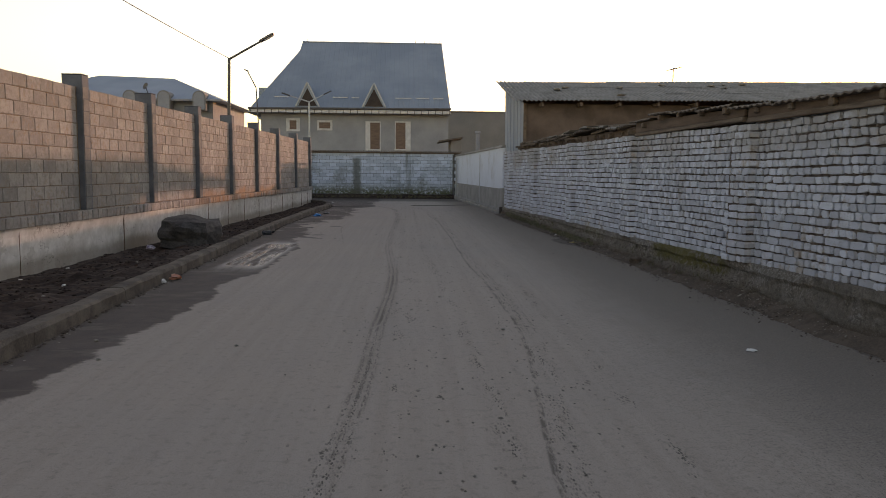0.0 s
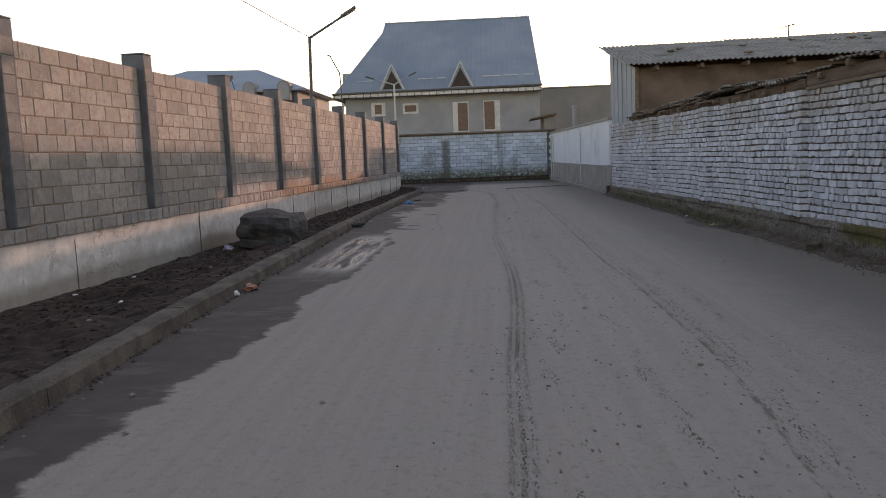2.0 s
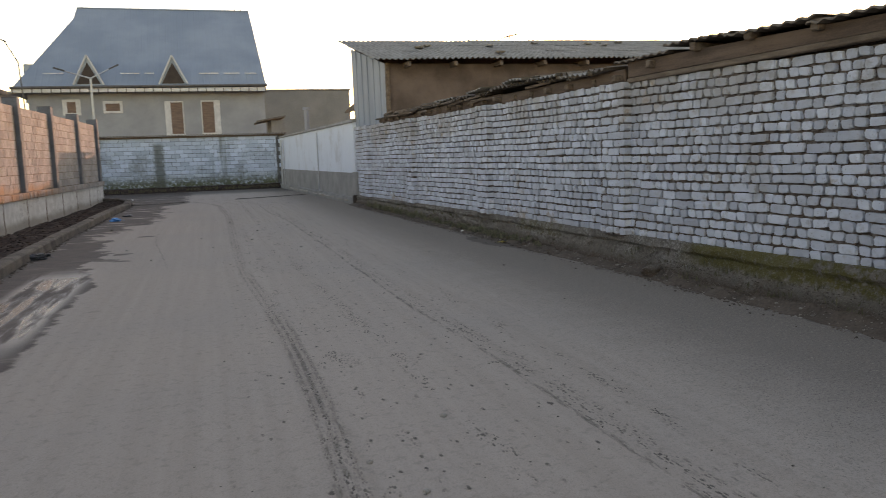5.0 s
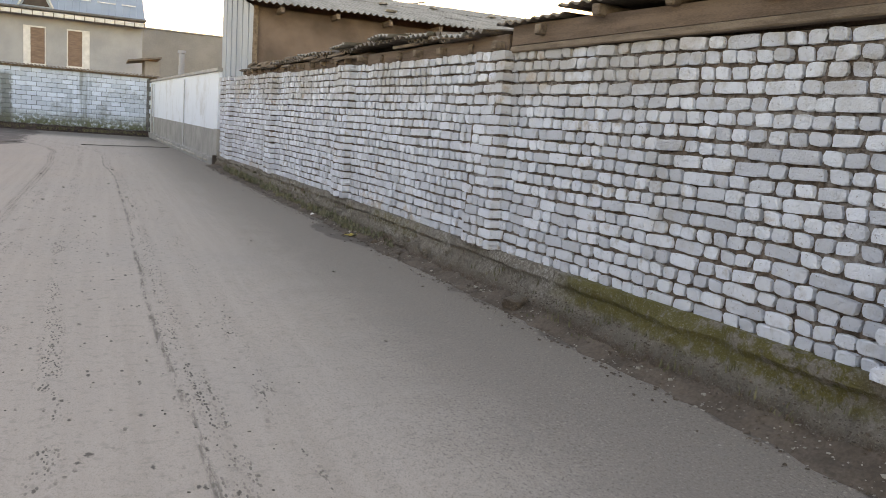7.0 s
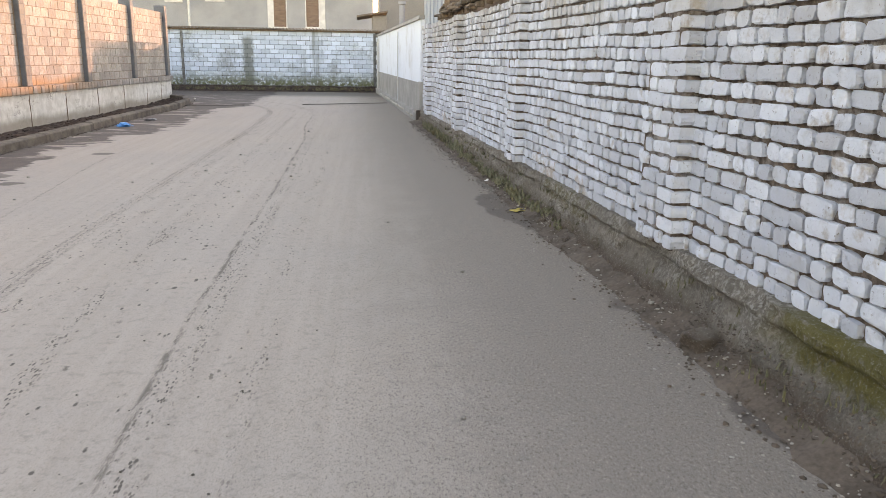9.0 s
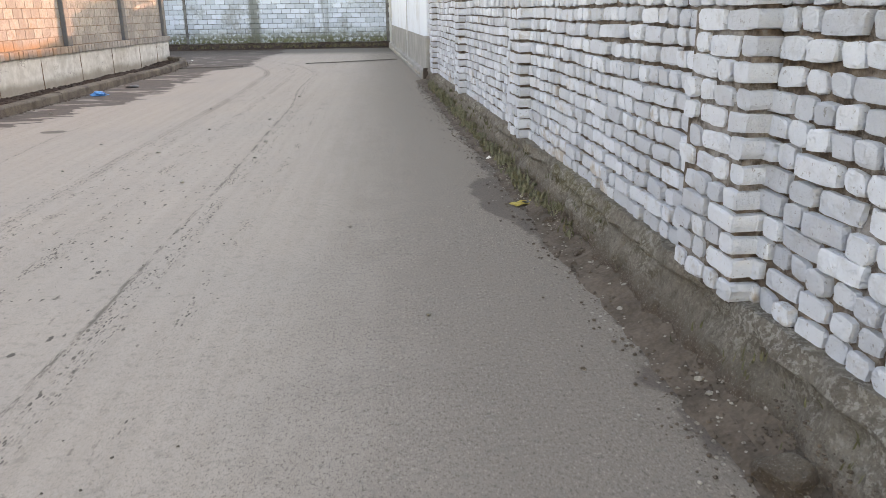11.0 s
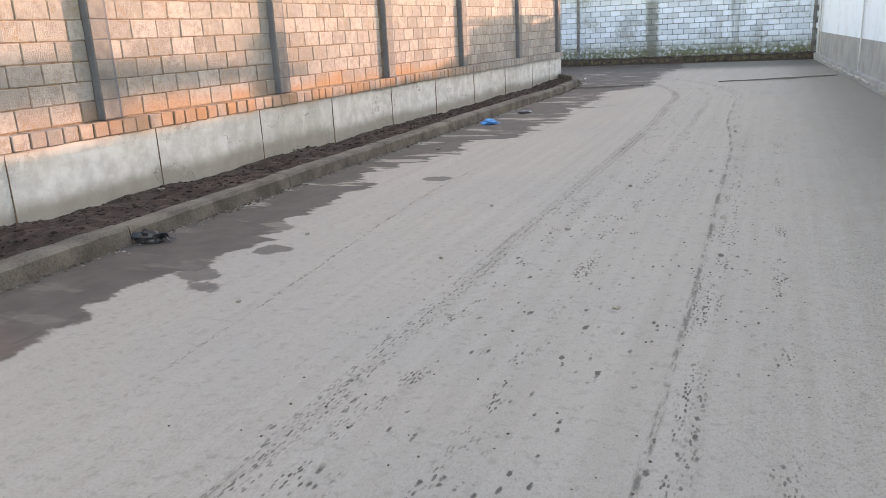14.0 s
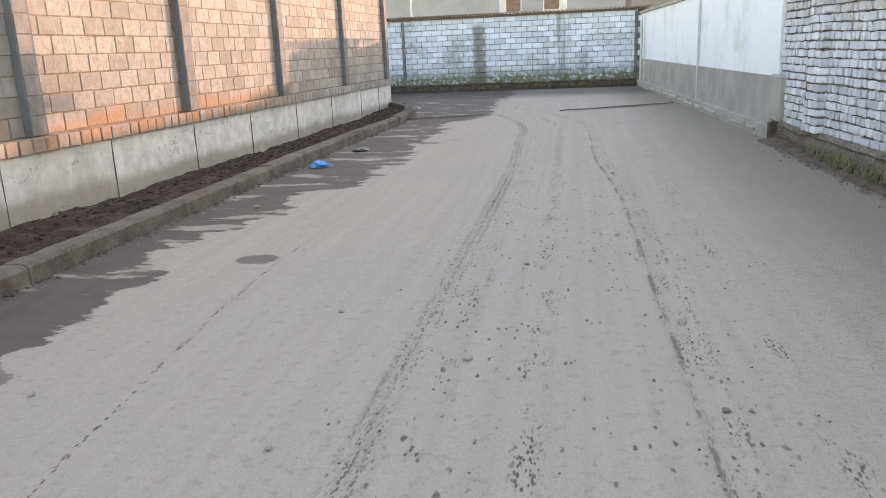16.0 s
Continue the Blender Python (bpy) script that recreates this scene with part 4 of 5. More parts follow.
for x0, x1, z0, z1, a, b in ((-1.61, -0.96, 3.12, 4.93, 0.33, 0.06), (0.13, 0.80, 3.15, 4.95, 0.06, 0.36)):
    win = part("window", box(x0 - a, x1 + b, 53.955, 53.997, z0 - 0.1, z1 + 0.08, None, 0.01), TRIM, house, "tall window with a white surround")
    part("frame", box(x0, x1, 53.925, 53.953, z0, z1, None, 0.01), SHUTTER, win, "brown board shutter")
    part("mullion", box((x0 + x1) / 2 - 0.025, (x0 + x1) / 2 + 0.025, 53.905, 53.923, z0 + 0.04, z1 - 0.04), SHUTTER, win)
    part("sill", box(x0 - 0.08, x1 + 0.08, 53.87, 53.95, z0 - 0.09, z0 - 0.02, None, 0.01), TRIM, win)
for x0, x1, z0, z1, mx in ((-7.34, -6.40, 4.28, 5.16, 0.24), (-5.24, -4.20, 4.36, 5.05, 0.14)):
    win = part("window", box(x0, x1, 53.96, 53.997, z0, z1, None, 0.01), TRIM, house, "small window with a white surround")
    part("frame", box(x0 + mx, x1 - mx, 53.935, 53.958, z0 + 0.14, z1 - 0.14, None, 0.01), SHUTTER, win, "brown shutter")
for x in (-6.7, 1.5, 2.2, 2.6, 3.0, 3.3):
    part("finial", rod((x, 60.3, 11.33), (x, 60.3, 11.56), 0.03, 0.015, 6), STEEL, house)
for x0, x1, yy in ((-4.2, -3.2, 0), (-2.9, -2.4, 0), (0.1, 1.2, 0), (1.5, 2.4, 0), (2.7, 3.4, 0), (-8.2, -7.2, 0)):
    part("snow_guard", box(x0, x1, 54.28, 54.33, 6.60, 6.66), PALE_STEEL, house)
part("rear_roof", prism([(-10.75, 62.0, 5.6), (-7.4, 62.0, 5.6), (-7.4, 62.0, 8.05), (-10.7, 62.0, 8.05)], (0, 5, 0)), ROOF, house)
part("eave_wing", box(-9.9, -9.05, 53.5, 66, 5.48, 5.6), HOUSE_WALL, house)

# ---- drab buildings behind ----
grey = base("outbuilding", None, "plain drab flat-roofed building", "building")
part("wall", box(4.6, 12.5, 74, 84, -0.25, 7.25), GREY_WALL, grey)
part("parapet", box(4.5, 12.6, 73.9, 84.1, 7.25, 7.38, None, 0.03), GREY_WALL, grey)
wing = base("lean_to", None, "small brick lean-to with a tilted sheet roof", "shed")
part("wall", box(3.65, 4.35, 48.6, 51.5, -0.2, 3.55, None, 0.02), GREY_WALL, wing)
part("roof", prism([(2.9, 48.3, 3.44), (4.4, 48.3, 3.70), (4.4, 48.3, 3.78), (2.9, 48.3, 3.52)], (0, 3.2, 0)), OLD_SLATE, wing)
stack = base("vent_pipe", None, "pale vent pipe with a small cap", "pipe")
part("shaft", rod((4.78, 42.3, -0.2), (4.78, 42.3, 3.66), 0.12, None, 14), HOUSE_WALL, stack)
part("cap", rod((4.78, 42.3, 3.68), (4.78, 42.3, 3.79), 0.17, 0.16, 14), HOUSE_WALL, stack)
low = base("yard_building", None, "low clay-plastered yard building", "building")
part("wall", box(5.3, 7.3, 40.8, 45.5, -0.2, 2.6), MUD, low)
part("roof", box(5.1, 7.5, 40.5, 45.8, 2.605, 2.7, None, 0.02), OLD_SLATE, low)

# unseen canopy, added and outlined to cast the shade band on the block wall
canopy = base("unseen_shade_canopy", None, "unseen canopy on posts, added to cast shade on the block wall", "canopy")
part("roof", prism([(7.8, 41.4, 3.46), (7.8, 36.2, 3.46), (7.8, 36.2, 4.62), (7.8, 42.4, 4.62), (7.8, 49.5, 3.97), (7.8, 49.5, 3.88), (7.8, 42.2, 3.90)], (2.4, 0, 0.55)), OLD_SLATE, canopy)
for x, y in ((8.0, 37), (10.0, 37), (8.0, 46), (10.0, 46)):
    part("post", rod((x, y, -0.25), (x, y, 4.1), 0.06), STEEL, canopy)

villa = base("villa", None, "far two-storey house with a hipped sheet roof", "house")
part("wall", box(-29.5, -14.4, 62.5, 74, -0.25, 7.3), HOUSE_WALL, villa)
bm = bmesh.new()
vs = [bm.verts.new(p) for p in ((-30.3, 61.7, 7.25), (-13.5, 61.7, 7.02), (-13.5, 74.8, 7.02), (-30.3, 74.8, 7.25), (-25.0, 67.5, 9.45), (-18.85, 67.5, 9.27))]
for q in ((0, 1, 5, 4), (1, 2, 5), (2, 3, 4, 5), (3, 0, 4), (0, 3, 2, 1)):
    bm.faces.new([vs[i] for i in q])
part("roof", bm, ROOF, villa, "hipped blue-grey sheet roof")
part("fascia", box(-30.3, -13.5, 61.62, 61.7, 6.92, 7.06), HOUSE_WALL, villa)
for x in (-20.5, -17.9, -15.2):
    out = [(x - 0.5, 61.5, 6.2), (x + 0.5, 61.5, 6.2)] + [(x + 0.5 * math.cos(a), 61.5, 7.2 + 0.5 * math.sin(a)) for a in np.linspace(0, math.pi, 13)]
    arch = part("arched_dormer", prism(out, (0, 1.3, 0)), GREY_WALL, villa, "brown arched dormer")
    inner = [(x - 0.42, 61.46, 6.3), (x + 0.42, 61.46, 6.3)] + [(x + 0.42 * math.cos(a), 61.46, 7.18 + 0.42 * math.sin(a)) for a in np.linspace(0, math.pi, 13)]
    part("window", prism(inner, (0, 0.03, 0)), HOUSE_WALL, arch)
part("window", box(-17.2, -15.9, 62.42, 62.49, 3.0, 4.6, None, 0.02), SHUTTER, villa)

# ---- shed with slate roof ----
shed = base("shed", None, "clay shed with a corrugated slate roof", "shed")
part("front_wall", box(4.86, 30, 25.75, 26.0, -0.2, 3.80), MUD, shed, "brown clay-plastered wall")
part("back_wall", box(4.86, 30, 29.95, 30.15, -0.2, 4.75), MUD, shed)
part("far_wall", box(29.8, 30, 26.0, 29.95, -0.2, 3.8), MUD, shed)
sheet_rnd = random.Random(8)
for i in range(6):
    y0, y1 = 25.72 + i * 0.69, 25.72 + (i + 1) * 0.69 - 0.003
    x = RIGHT.place(0, RIGHT.at_y(y0)).x + 0.05
    zt0, zt1 = 3.78 + (y0 - 25.7) * 0.225, 3.78 + (y1 - 25.7) * 0.225
    part("sheet", prism([(x, y0, 2.28), (x, y1, 2.28), (x - 0.02, y1, zt1), (x - 0.02, y0, zt0)], (0.03, 0, 0)), SHEET, shed, "blue-grey metal sheet")
part("corner_post", box(4.80, 4.9, 25.66, 25.745, 2.2, 3.82, None, 0.01), TIMBER, shed)
tilt = math.degrees(math.atan2(1.10, 4.9))
for row in range(3):
    for i in range(24):
        x = 4.42 + i * 1.06
        y0 = 25.25 + row * 1.68
        z0 = 3.86 + row * 1.68 * 0.2245 + 0.006 * row + 0.0105 * (x - 4.4)
        m = pose(x, y0, z0 + sheet_rnd.uniform(-0.008, 0.012), tilt + sheet_rnd.uniform(-0.4, 0.4), -0.6, sheet_rnd.uniform(-0.5, 0.5))
        part("slate", corrugated(1.12, 1.86, 0.15, 0.026, m, 0.008, 6, 2, 0.01, i + row * 31), SLATE, shed)
for i in range(20):
    x = 5.3 + i * 1.25
    part("rafter", box(x, x + 0.09, 25.3, 26.2, 3.68 + 0.0105 * (x - 4.4), 3.80 + 0.0105 * (x - 4.4), None, 0.008), TIMBER, shed)
for i in range(9):
    x, f = 5.5 + sheet_rnd.random() * 8, sheet_rnd.random()
    y0 = 25.8 + 3.6 * f
    ob = thing("roof_rubble", lump(0.09 + 0.08 * sheet_rnd.random(), 0.5, i, 0.35, 1), PEBBLE, "pale broken slate lying on the shed roof", "rubble", group="rubble on the shed roof")
    ob.location = (x, y0, 3.905 + (y0 - 25.25) * 0.2245 + 0.0105 * (x - 4.4))

# ---- old roof along the brick wall top ----
eaves = base("old_roof", None, "sagging old slate roof with dark timbers on the wall", "roof")
edge_rnd = random.Random(12)
for y in np.arange(14.7, 26.2, 0.98):
    s = RIGHT.at_y(y)
    z = brick_high(y) + float(np.interp(y, (14.5, 15.4, 16.5, 19, 26), (0.12, 0.19, 0.22, 0.18, 0.09))) + 0.03 * noise.noise((y, 0, 0))
    m = RIGHT.m @ pose(-0.10 + edge_rnd.uniform(-0.04, 0.04), s + 1.02, z + edge_rnd.uniform(-0.01, 0.02), 0, 0, -90) @ pose(0, 0, 0, 5 + edge_rnd.uniform(-1.5, 1.5), edge_rnd.uniform(-1.5, 1.5), edge_rnd.uniform(-3, 3))
    part("slate", corrugated(1.06, 1.75, 0.15, 0.02, m, 0.010, 6, 3, 0.03, y), OLD_SLATE, eaves)
    m = RIGHT.m @ pose(-0.04, s + 1.0, z + 0.05, 0, 0, -90) @ pose(0, 0, 0, 4, 0, edge_rnd.uniform(-4, 4))
    if edge_rnd.random() < 0.6:
        part("slate", corrugated(1.0, 0.9, 0.15, 0.028, m, 0.010, 6, 3, 0.03, y + 3), OLD_SLATE, eaves)
for y in np.arange(14.5, 26.3, 0.62):
    s = RIGHT.at_y(y)
    part("rafter", box(-0.07 + edge_rnd.uniform(-0.05, 0.05), 1.6, s, s + 0.08, brick_high(y) + 0.01, brick_high(y) + 0.09, RIGHT.m, 0.012, jag=0.008), TIMBER, eaves)
for y0, y1 in ((14.45, 18.2), (18.25, 22.3), (22.35, 26.35)):
    a, b = RIGHT.at_y(y0), RIGHT.at_y(y1)
    part("plate", box(0.0, 0.34, a, b, brick_high(y0) - 0.005, brick_high(y0) + 0.15, RIGHT.m, 0.015, jag=0.012), FASCIA, eaves)
# loose battens and broken sheets along the eaves
for i in range(22):
    y = edge_rnd.uniform(15.0, 25.6)
    s, z = RIGHT.at_y(y), brick_high(y) + edge_rnd.uniform(0.05, 0.20)
    m = RIGHT.m @ pose(edge_rnd.uniform(-0.14, 0.02), s, z, edge_rnd.uniform(-4, 4), edge_rnd.uniform(-20, 20), edge_rnd.uniform(-9, 9))
    part("batten", box(-0.025, 0.03, -0.5, edge_rnd.uniform(0.1, 0.6), -0.018, 0.018, m, 0.005, jag=0.008), TIMBER, eaves)
for y in (15.0, 15.9, 16.8, 18.6, 20.3):
    m = RIGHT.m @ pose(-0.15 + edge_rnd.uniform(-0.03, 0.05), RIGHT.at_y(y) + 0.95, brick_high(y) + float(np.interp(y, (15, 17, 20.3), (0.20, 0.27, 0.22))), 0, 0, -90) @ pose(0, 0, 0, 2, edge_rnd.uniform(-2, 2), edge_rnd.uniform(-7, 7))
    part("slate", corrugated(0.92, 0.8, 0.15, 0.015, m, 0.010, 6, 3, 0.05, y + 9), SLATE, eaves, "pale broken slate")
lean = base("lean_to_roof", None, "lean-to roof with boards above the brick wall", "roof")
for y0, y1 in ((-12, -6.1), (-6, 0.1), (0.2, 5.9), (6.0, 10.1), (10.2, 14.35)):
    a, b = RIGHT.at_y(y0), RIGHT.at_y(y1)
    z = brick_high((y0 + y1) / 2)
    part("board", box(-0.035, 0.03, a, b, z + 0.005, z + 0.065, RIGHT.m, 0.01, jag=0.010), TIMBER, lean, "rough wall-top board")
    part("infill", box(0.09, 0.32, a, b, z - 0.01, z + 0.11, RIGHT.m), MUD if y0 > 9 else WHITE_RENDER, lean)
    part("beam", box(0.03, 0.12, a, b, z + 0.07, z + 0.14, RIGHT.m, 0.015, jag=0.012), FASCIA, lean)
    if y1 > 0:
        t0, t1 = (float(np.interp(q, (6, 8.5, 11, 12.8, 14.6), (0.02, 0.06, 0.15, 0.21, 0.12))) + brick_high(q) + 0.085 for q in (y0, y1))
        part("fascia", prism([RIGHT.place(-0.012, a, z + 0.068), RIGHT.place(-0.012, b, z + 0.068), RIGHT.place(-0.012, b, t1), RIGHT.place(-0.012, a, t0)], RIGHT.n * 0.035), FASCIA, lean, "brown weathered board under the sheets")
for y in np.arange(-11.8, 14.2, 0.8):
    s = RIGHT.at_y(y)
    rise = float(np.interp(y, (6, 8.5, 11, 12.8, 14.6), (0.02, 0.06, 0.15, 0.21, 0.0)))
    z = brick_high(y) + 0.10 + rise
    part("rafter", box(-0.07 + edge_rnd.uniform(-0.02, 0.015), 3.2, s, s + 0.09, z - 0.09, z, RIGHT.m, 0.012, jag=0.008), TIMBER, lean)
for y in np.arange(-12, 14.3, 1.02):
    s = RIGHT.at_y(y)
    rise = float(np.interp(y, (6, 8.5, 11, 12.8, 14.6), (0.02, 0.06, 0.15, 0.21, 0.0)))
    z = brick_high(y) + 0.125 + rise
    m = RIGHT.m @ pose(-0.10 + edge_rnd.uniform(-0.03, 0.03), s + 1.06, z, 0, 0, -90) @ pose(0, 0, 0, 0.5 + edge_rnd.uniform(-0.5, 0.5), edge_rnd.uniform(-1, 1), edge_rnd.uniform(-2, 2))
    part("sheet", corrugated(1.10, 3.2, 0.15, 0.011, m, 0.016, 6, 4, 0.012, y), OLD_SLATE, lean)
part("yard_wall", box(3.0, 3.2, RIGHT.at_y(-12), RIGHT.at_y(25.6), -0.2, 2.7, RIGHT.m), MUD, lean)

# ---- street lamps and wire ----
lamp = base("street_lamp", None, "dark steel street lamp with one slanting arm", "street lamp")
part("pole", rod((-4.66, 25.38, -0.2), (-4.54, 25.36, 5.05), 0.055, 0.045, 10), STEEL, lamp)
part("arm", rod((-4.54, 25.36, 5.02), (-3.55, 25.35, 5.58), 0.035, 0.03, 8), STEEL, lamp)
m = look((-3.58, 25.35, 5.57), (-3.16, 25.35, 5.81))
head = part("lamp_head", box(-0.09, 0.09, -0.035, 0.04, -0.5, 0, m, 0.02), BRASS_LAMP, lamp)
part("diffuser", box(-0.07, 0.07, -0.05, -0.037, -0.46, -0.14, m, 0.004), PALE_STEEL, head)
double = base("street_lamp", None, "pale street lamp with two arms", "street lamp")
part("pole", rod((-5.27, 50, -0.25), (-5.25, 50, 5.95), 0.075, 0.055, 10), PALE_STEEL, double)
for tip in ((-6.95, 49.9, 6.45), (-3.97, 50.1, 6.58)):
    part("arm", rod((-5.25, 50, 5.92), (-5.25 + (tip[0] + 5.25) * 0.72, 50, 5.92 + (tip[2] - 5.92) * 0.72), 0.04, 0.03), PALE_STEEL, double)
    m = look((-5.25 + (tip[0] + 5.25) * 0.70, 50, 5.92 + (tip[2] - 5.92) * 0.70), tip)
    part("lamp_head", box(-0.1, 0.1, -0.03, 0.04, -0.55, 0, m, 0.02), BRASS_LAMP, double)
third = base("street_lamp", None, "far dark street lamp with a short head", "street lamp")
part("pole", rod((-8.6, 52, -0.25), (-8.95, 52, 7.0), 0.045, 0.035), STEEL, third)
part("arm", rod((-8.95, 52, 6.98), (-9.5, 52, 8.05), 0.035, 0.03), STEEL, third)
part("lamp_head", box(-0.08, 0.08, -0.03, 0.04, -0.28, 0, look((-9.42, 52, 8.02), (-9.72, 52, 8.14)), 0.02), BRASS_LAMP, third)
aerial = base("aerial", None, "thin television aerial on a mast behind the shed", "aerial")
part("mast", rod((17.45, 48.5, -0.25), (17.45, 48.5, 8.15), 0.05, 0.035, 6), STEEL, aerial)
part("boom", rod((17.15, 48.3, 8.0), (17.95, 48.8, 8.22), 0.035, None, 5), STEEL, aerial)
for i, f in enumerate((0.05, 0.35, 0.65, 0.95)):
    p = Vector((17.15, 48.3, 8.0)).lerp(Vector((17.95, 48.8, 8.22)), f)
    w = Vector((0.16, -0.26, 0.03)) * (1.3 - 0.2 * i)
    part("element", rod(p - w, p + w, 0.025, None, 5), STEEL, aerial)
dish = base("satellite_dish", None, "small dark satellite dish on the far villa roof", "satellite dish")
bm = bmesh.new()
bmesh.ops.create_cone(bm, cap_ends=False, segments=20, radius1=0.05, radius2=0.28, depth=0.10, matrix=Matrix.Translation((-19.15, 61.3, 7.95)) @ pose(0, 0, 0, 70, 0, -35))
part("reflector", bm, STEEL, dish)
part("stand", rod((-19.15, 61.3, 7.9), (-19.15, 61.95, 7.2), 0.03, None, 6), STEEL, dish)
curve = bpy.data.curves.new("overhead_cable", "CURVE")
curve.dimensions, curve.bevel_depth, curve.bevel_resolution = "3D", 0.009, 1
sp = curve.splines.new("POLY")
pts = [(-4.54 - 0.36 * f * (1 + f), 25.36 - 36 * f, 5.05 - 0.85 * f + 1.6 * f * f) for f in np.linspace(0, 1, 25)]
sp.points.add(len(pts) - 1)
for p, co in zip(sp.points, pts):
    p.co = (*co, 1)
curve.materials.append(WIRE)
tagged(new("overhead_cable", curve), "thin black overhead cable running to the lamp", "cable")

# ---- loose things on the ground ----
def stone_block():
    bm = bmesh.new()
    bmesh.ops.create_cube(bm, size=1.0)
    bmesh.ops.subdivide_edges(bm, edges=bm.edges, cuts=7, use_grid_fill=True)
    for v in bm.verts:
        c = v.co.copy()
        r = c.normalized() * 0.62
        c = c.lerp(r, 0.45)
        c *= 1 + 0.22 * noise.noise(c * 2.2 + Vector((3, 1, 4))) + 0.05 * noise.noise(c * 6) + 0.02 * noise.noise(c * 15)
        v.co = Vector((c.x * 1.0, c.y * 1.75, (c.z + 0.46) * 0.60))
    return bm


rock = thing("boulder", stone_block(), ROCK, "large dark squarish boulder lying on the soil strip", "rock")
rock.matrix_basis = pose(-3.48, 16.95, -0.02, 0, 3, 4)


def rubbish(name, material, x, y, z, size, seed, label, flat=0.35, rough=0.55, category="litter", group=""):
    ob = thing(name, lump(size, rough, seed, flat, 2), material, label, category, group=group)
    ob.matrix_basis = pose(x, y, z, 0, 0, seed * 47)
    return ob


def bag(name, material, x, y, size, seed, label):
    bm = bmesh.new()
    bmesh.ops.create_icosphere(bm, subdivisions=3, radius=1.0)
    for v in bm.verts:
        n = noise.noise(v.co * 1.5 + Vector((seed, 2, 1))) + 0.6 * noise.noise(v.co * 3.7 + Vector((1, seed, 2)))
        r = 1 + 0.55 * n + 0.12 * abs(noise.noise(v.co * 8))
        v.co = Vector((v.co.x * r * 1.35, v.co.y * r * 0.8, max(-0.3, v.co.z * r * 0.62))) * size
    low = min(v.co.z for v in bm.verts)
    for v in bm.verts:
        v.co.z -= low
    ob = base(name, pose(x, y, 0.005, 0, 0, 15), label, "litter")
    part("body", bm, material, ob)
    for i, a in enumerate((0.3, -0.5)):
        bm = bmesh.new()
        prev = None
        for j in range(9):
            f = j / 8
            c = Vector((size * (1.0 + 1.1 * f), size * (a * f + 0.15 * math.sin(6 * f)), size * (0.45 * (1 - f) + 0.06)))
            w = size * 0.22 * (1 - 0.5 * f)
            cur = [bm.verts.new(c + Vector((0, -w, 0))), bm.verts.new(c + Vector((0, 0, w * 0.5))), bm.verts.new(c + Vector((0, w, 0)))]
            if prev:
                bm.faces.new((prev[0], cur[0], cur[1], prev[1]))
                bm.faces.new((prev[1], cur[1], cur[2], prev[2]))
            prev = cur
        part("handle", bm, material, ob)
    return ob


def packet(x, y, label):
    ob = base("wrapper", pose(x, y, 0.012, 0, 0, 28), label, "litter")

    def sheet(x0, x1, y0, y1, lift):
        bm = bmesh.new()
        for side in (0, 1):
            g = [[bm.verts.new((x0 + (x1 - x0) * i / 8, y0 + (y1 - y0) * j / 5, lift + 0.012 * fbm(x0 + (x1 - x0) * i / 8, y0 + (y1 - y0) * j / 5, 16, 4) + 0.004 - side * 0.003)) for i in range(9)] for j in range(6)]
            for j in range(5):
                for i in range(8):
                    q = (g[j][i], g[j][i + 1], g[j + 1][i + 1], g[j + 1][i])
                    bm.faces.new(q if not side else q[::-1])
        return bm

    part("foil", sheet(-0.10, 0.10, -0.055, 0.055, 0.008), YELLOW, ob)
    part("print", sheet(0.01, 0.07, -0.03, 0.02, 0.0125), BLACK, ob, "dark printed patch")


bag("plastic_bag", BLUE, -2.08, 27.45, 0.095, 3, "crumpled bright blue plastic bag on the wet asphalt")
bag("plastic_bag", BLACK, -2.36, 19.5, 0.11, 8, "crumpled black plastic bag against the kerb")
rubbish("rag", BLACK, -1.95, 29.2, 0.004, 0.13, 2, "dark flattened rag on the road", 0.25)
rubbish("wrapper", RED, -2.20, 11.62, 0.004, 0.085, 4, "crumpled red and white wrapper by the kerb", 0.5, 0.9)
rubbish("paper_scrap", PAPER, -2.26, 11.25, 0.004, 0.045, 6, "small white paper scrap by the kerb", 0.8)
packet(4.80, 17.62, "flattened yellow wrapper with a dark print near the brick wall")
rubbish("paper_scrap", PAPER, 4.80, 19.7, 0.004, 0.042, 7, "crumpled white paper near the brick wall", 0.4, 0.8)
rubbish("wrapper", PURPLE, -3.86, 15.6, 0.03, 0.085, 9, "violet and white wrapper on the soil", 0.6, 0.9)
rubbish("paper_scrap", PAPER, 4.15, 7.2, 0.003, 0.045, 11, "white paper scrap on the road", 0.2, 0.6)
for x, y, s in ((-1.85, 24.6, 0.035), (2.15, 21.2, 0.028), (1.0, 20.6, 0.026), (-1.1, 20.0, 0.02), (2.05, 8.1, 0.02), (0.98, 9.6, 0.018), (2.0, 26.5, 0.025), (-1.7, 7.6, 0.022), (-1.4, 6.9, 0.02), (1.15, 9.2, 0.018), (1.5, 10.1, 0.02), (-0.4, 7.4, 0.018), (1.7, 18.9, 0.022), (0.3, 19.6, 0.016), (2.2, 20.1, 0.02), (1.2, 22.4, 0.02), (0.1, 21.3, 0.018), (1.9, 23.3, 0.022), (-0.6, 18.4, 0.016), (0.7, 24.8, 0.022), (3.4, 17.1, 0.015), (3.9, 15.3, 0.016), (3.6, 12.9, 0.012)):
    rubbish("pebble", PEBBLE, x, y, 0.002, s, x * 3 + y, "small pale stone on the road", 0.6, 0.4, "stone", "stones on the road")

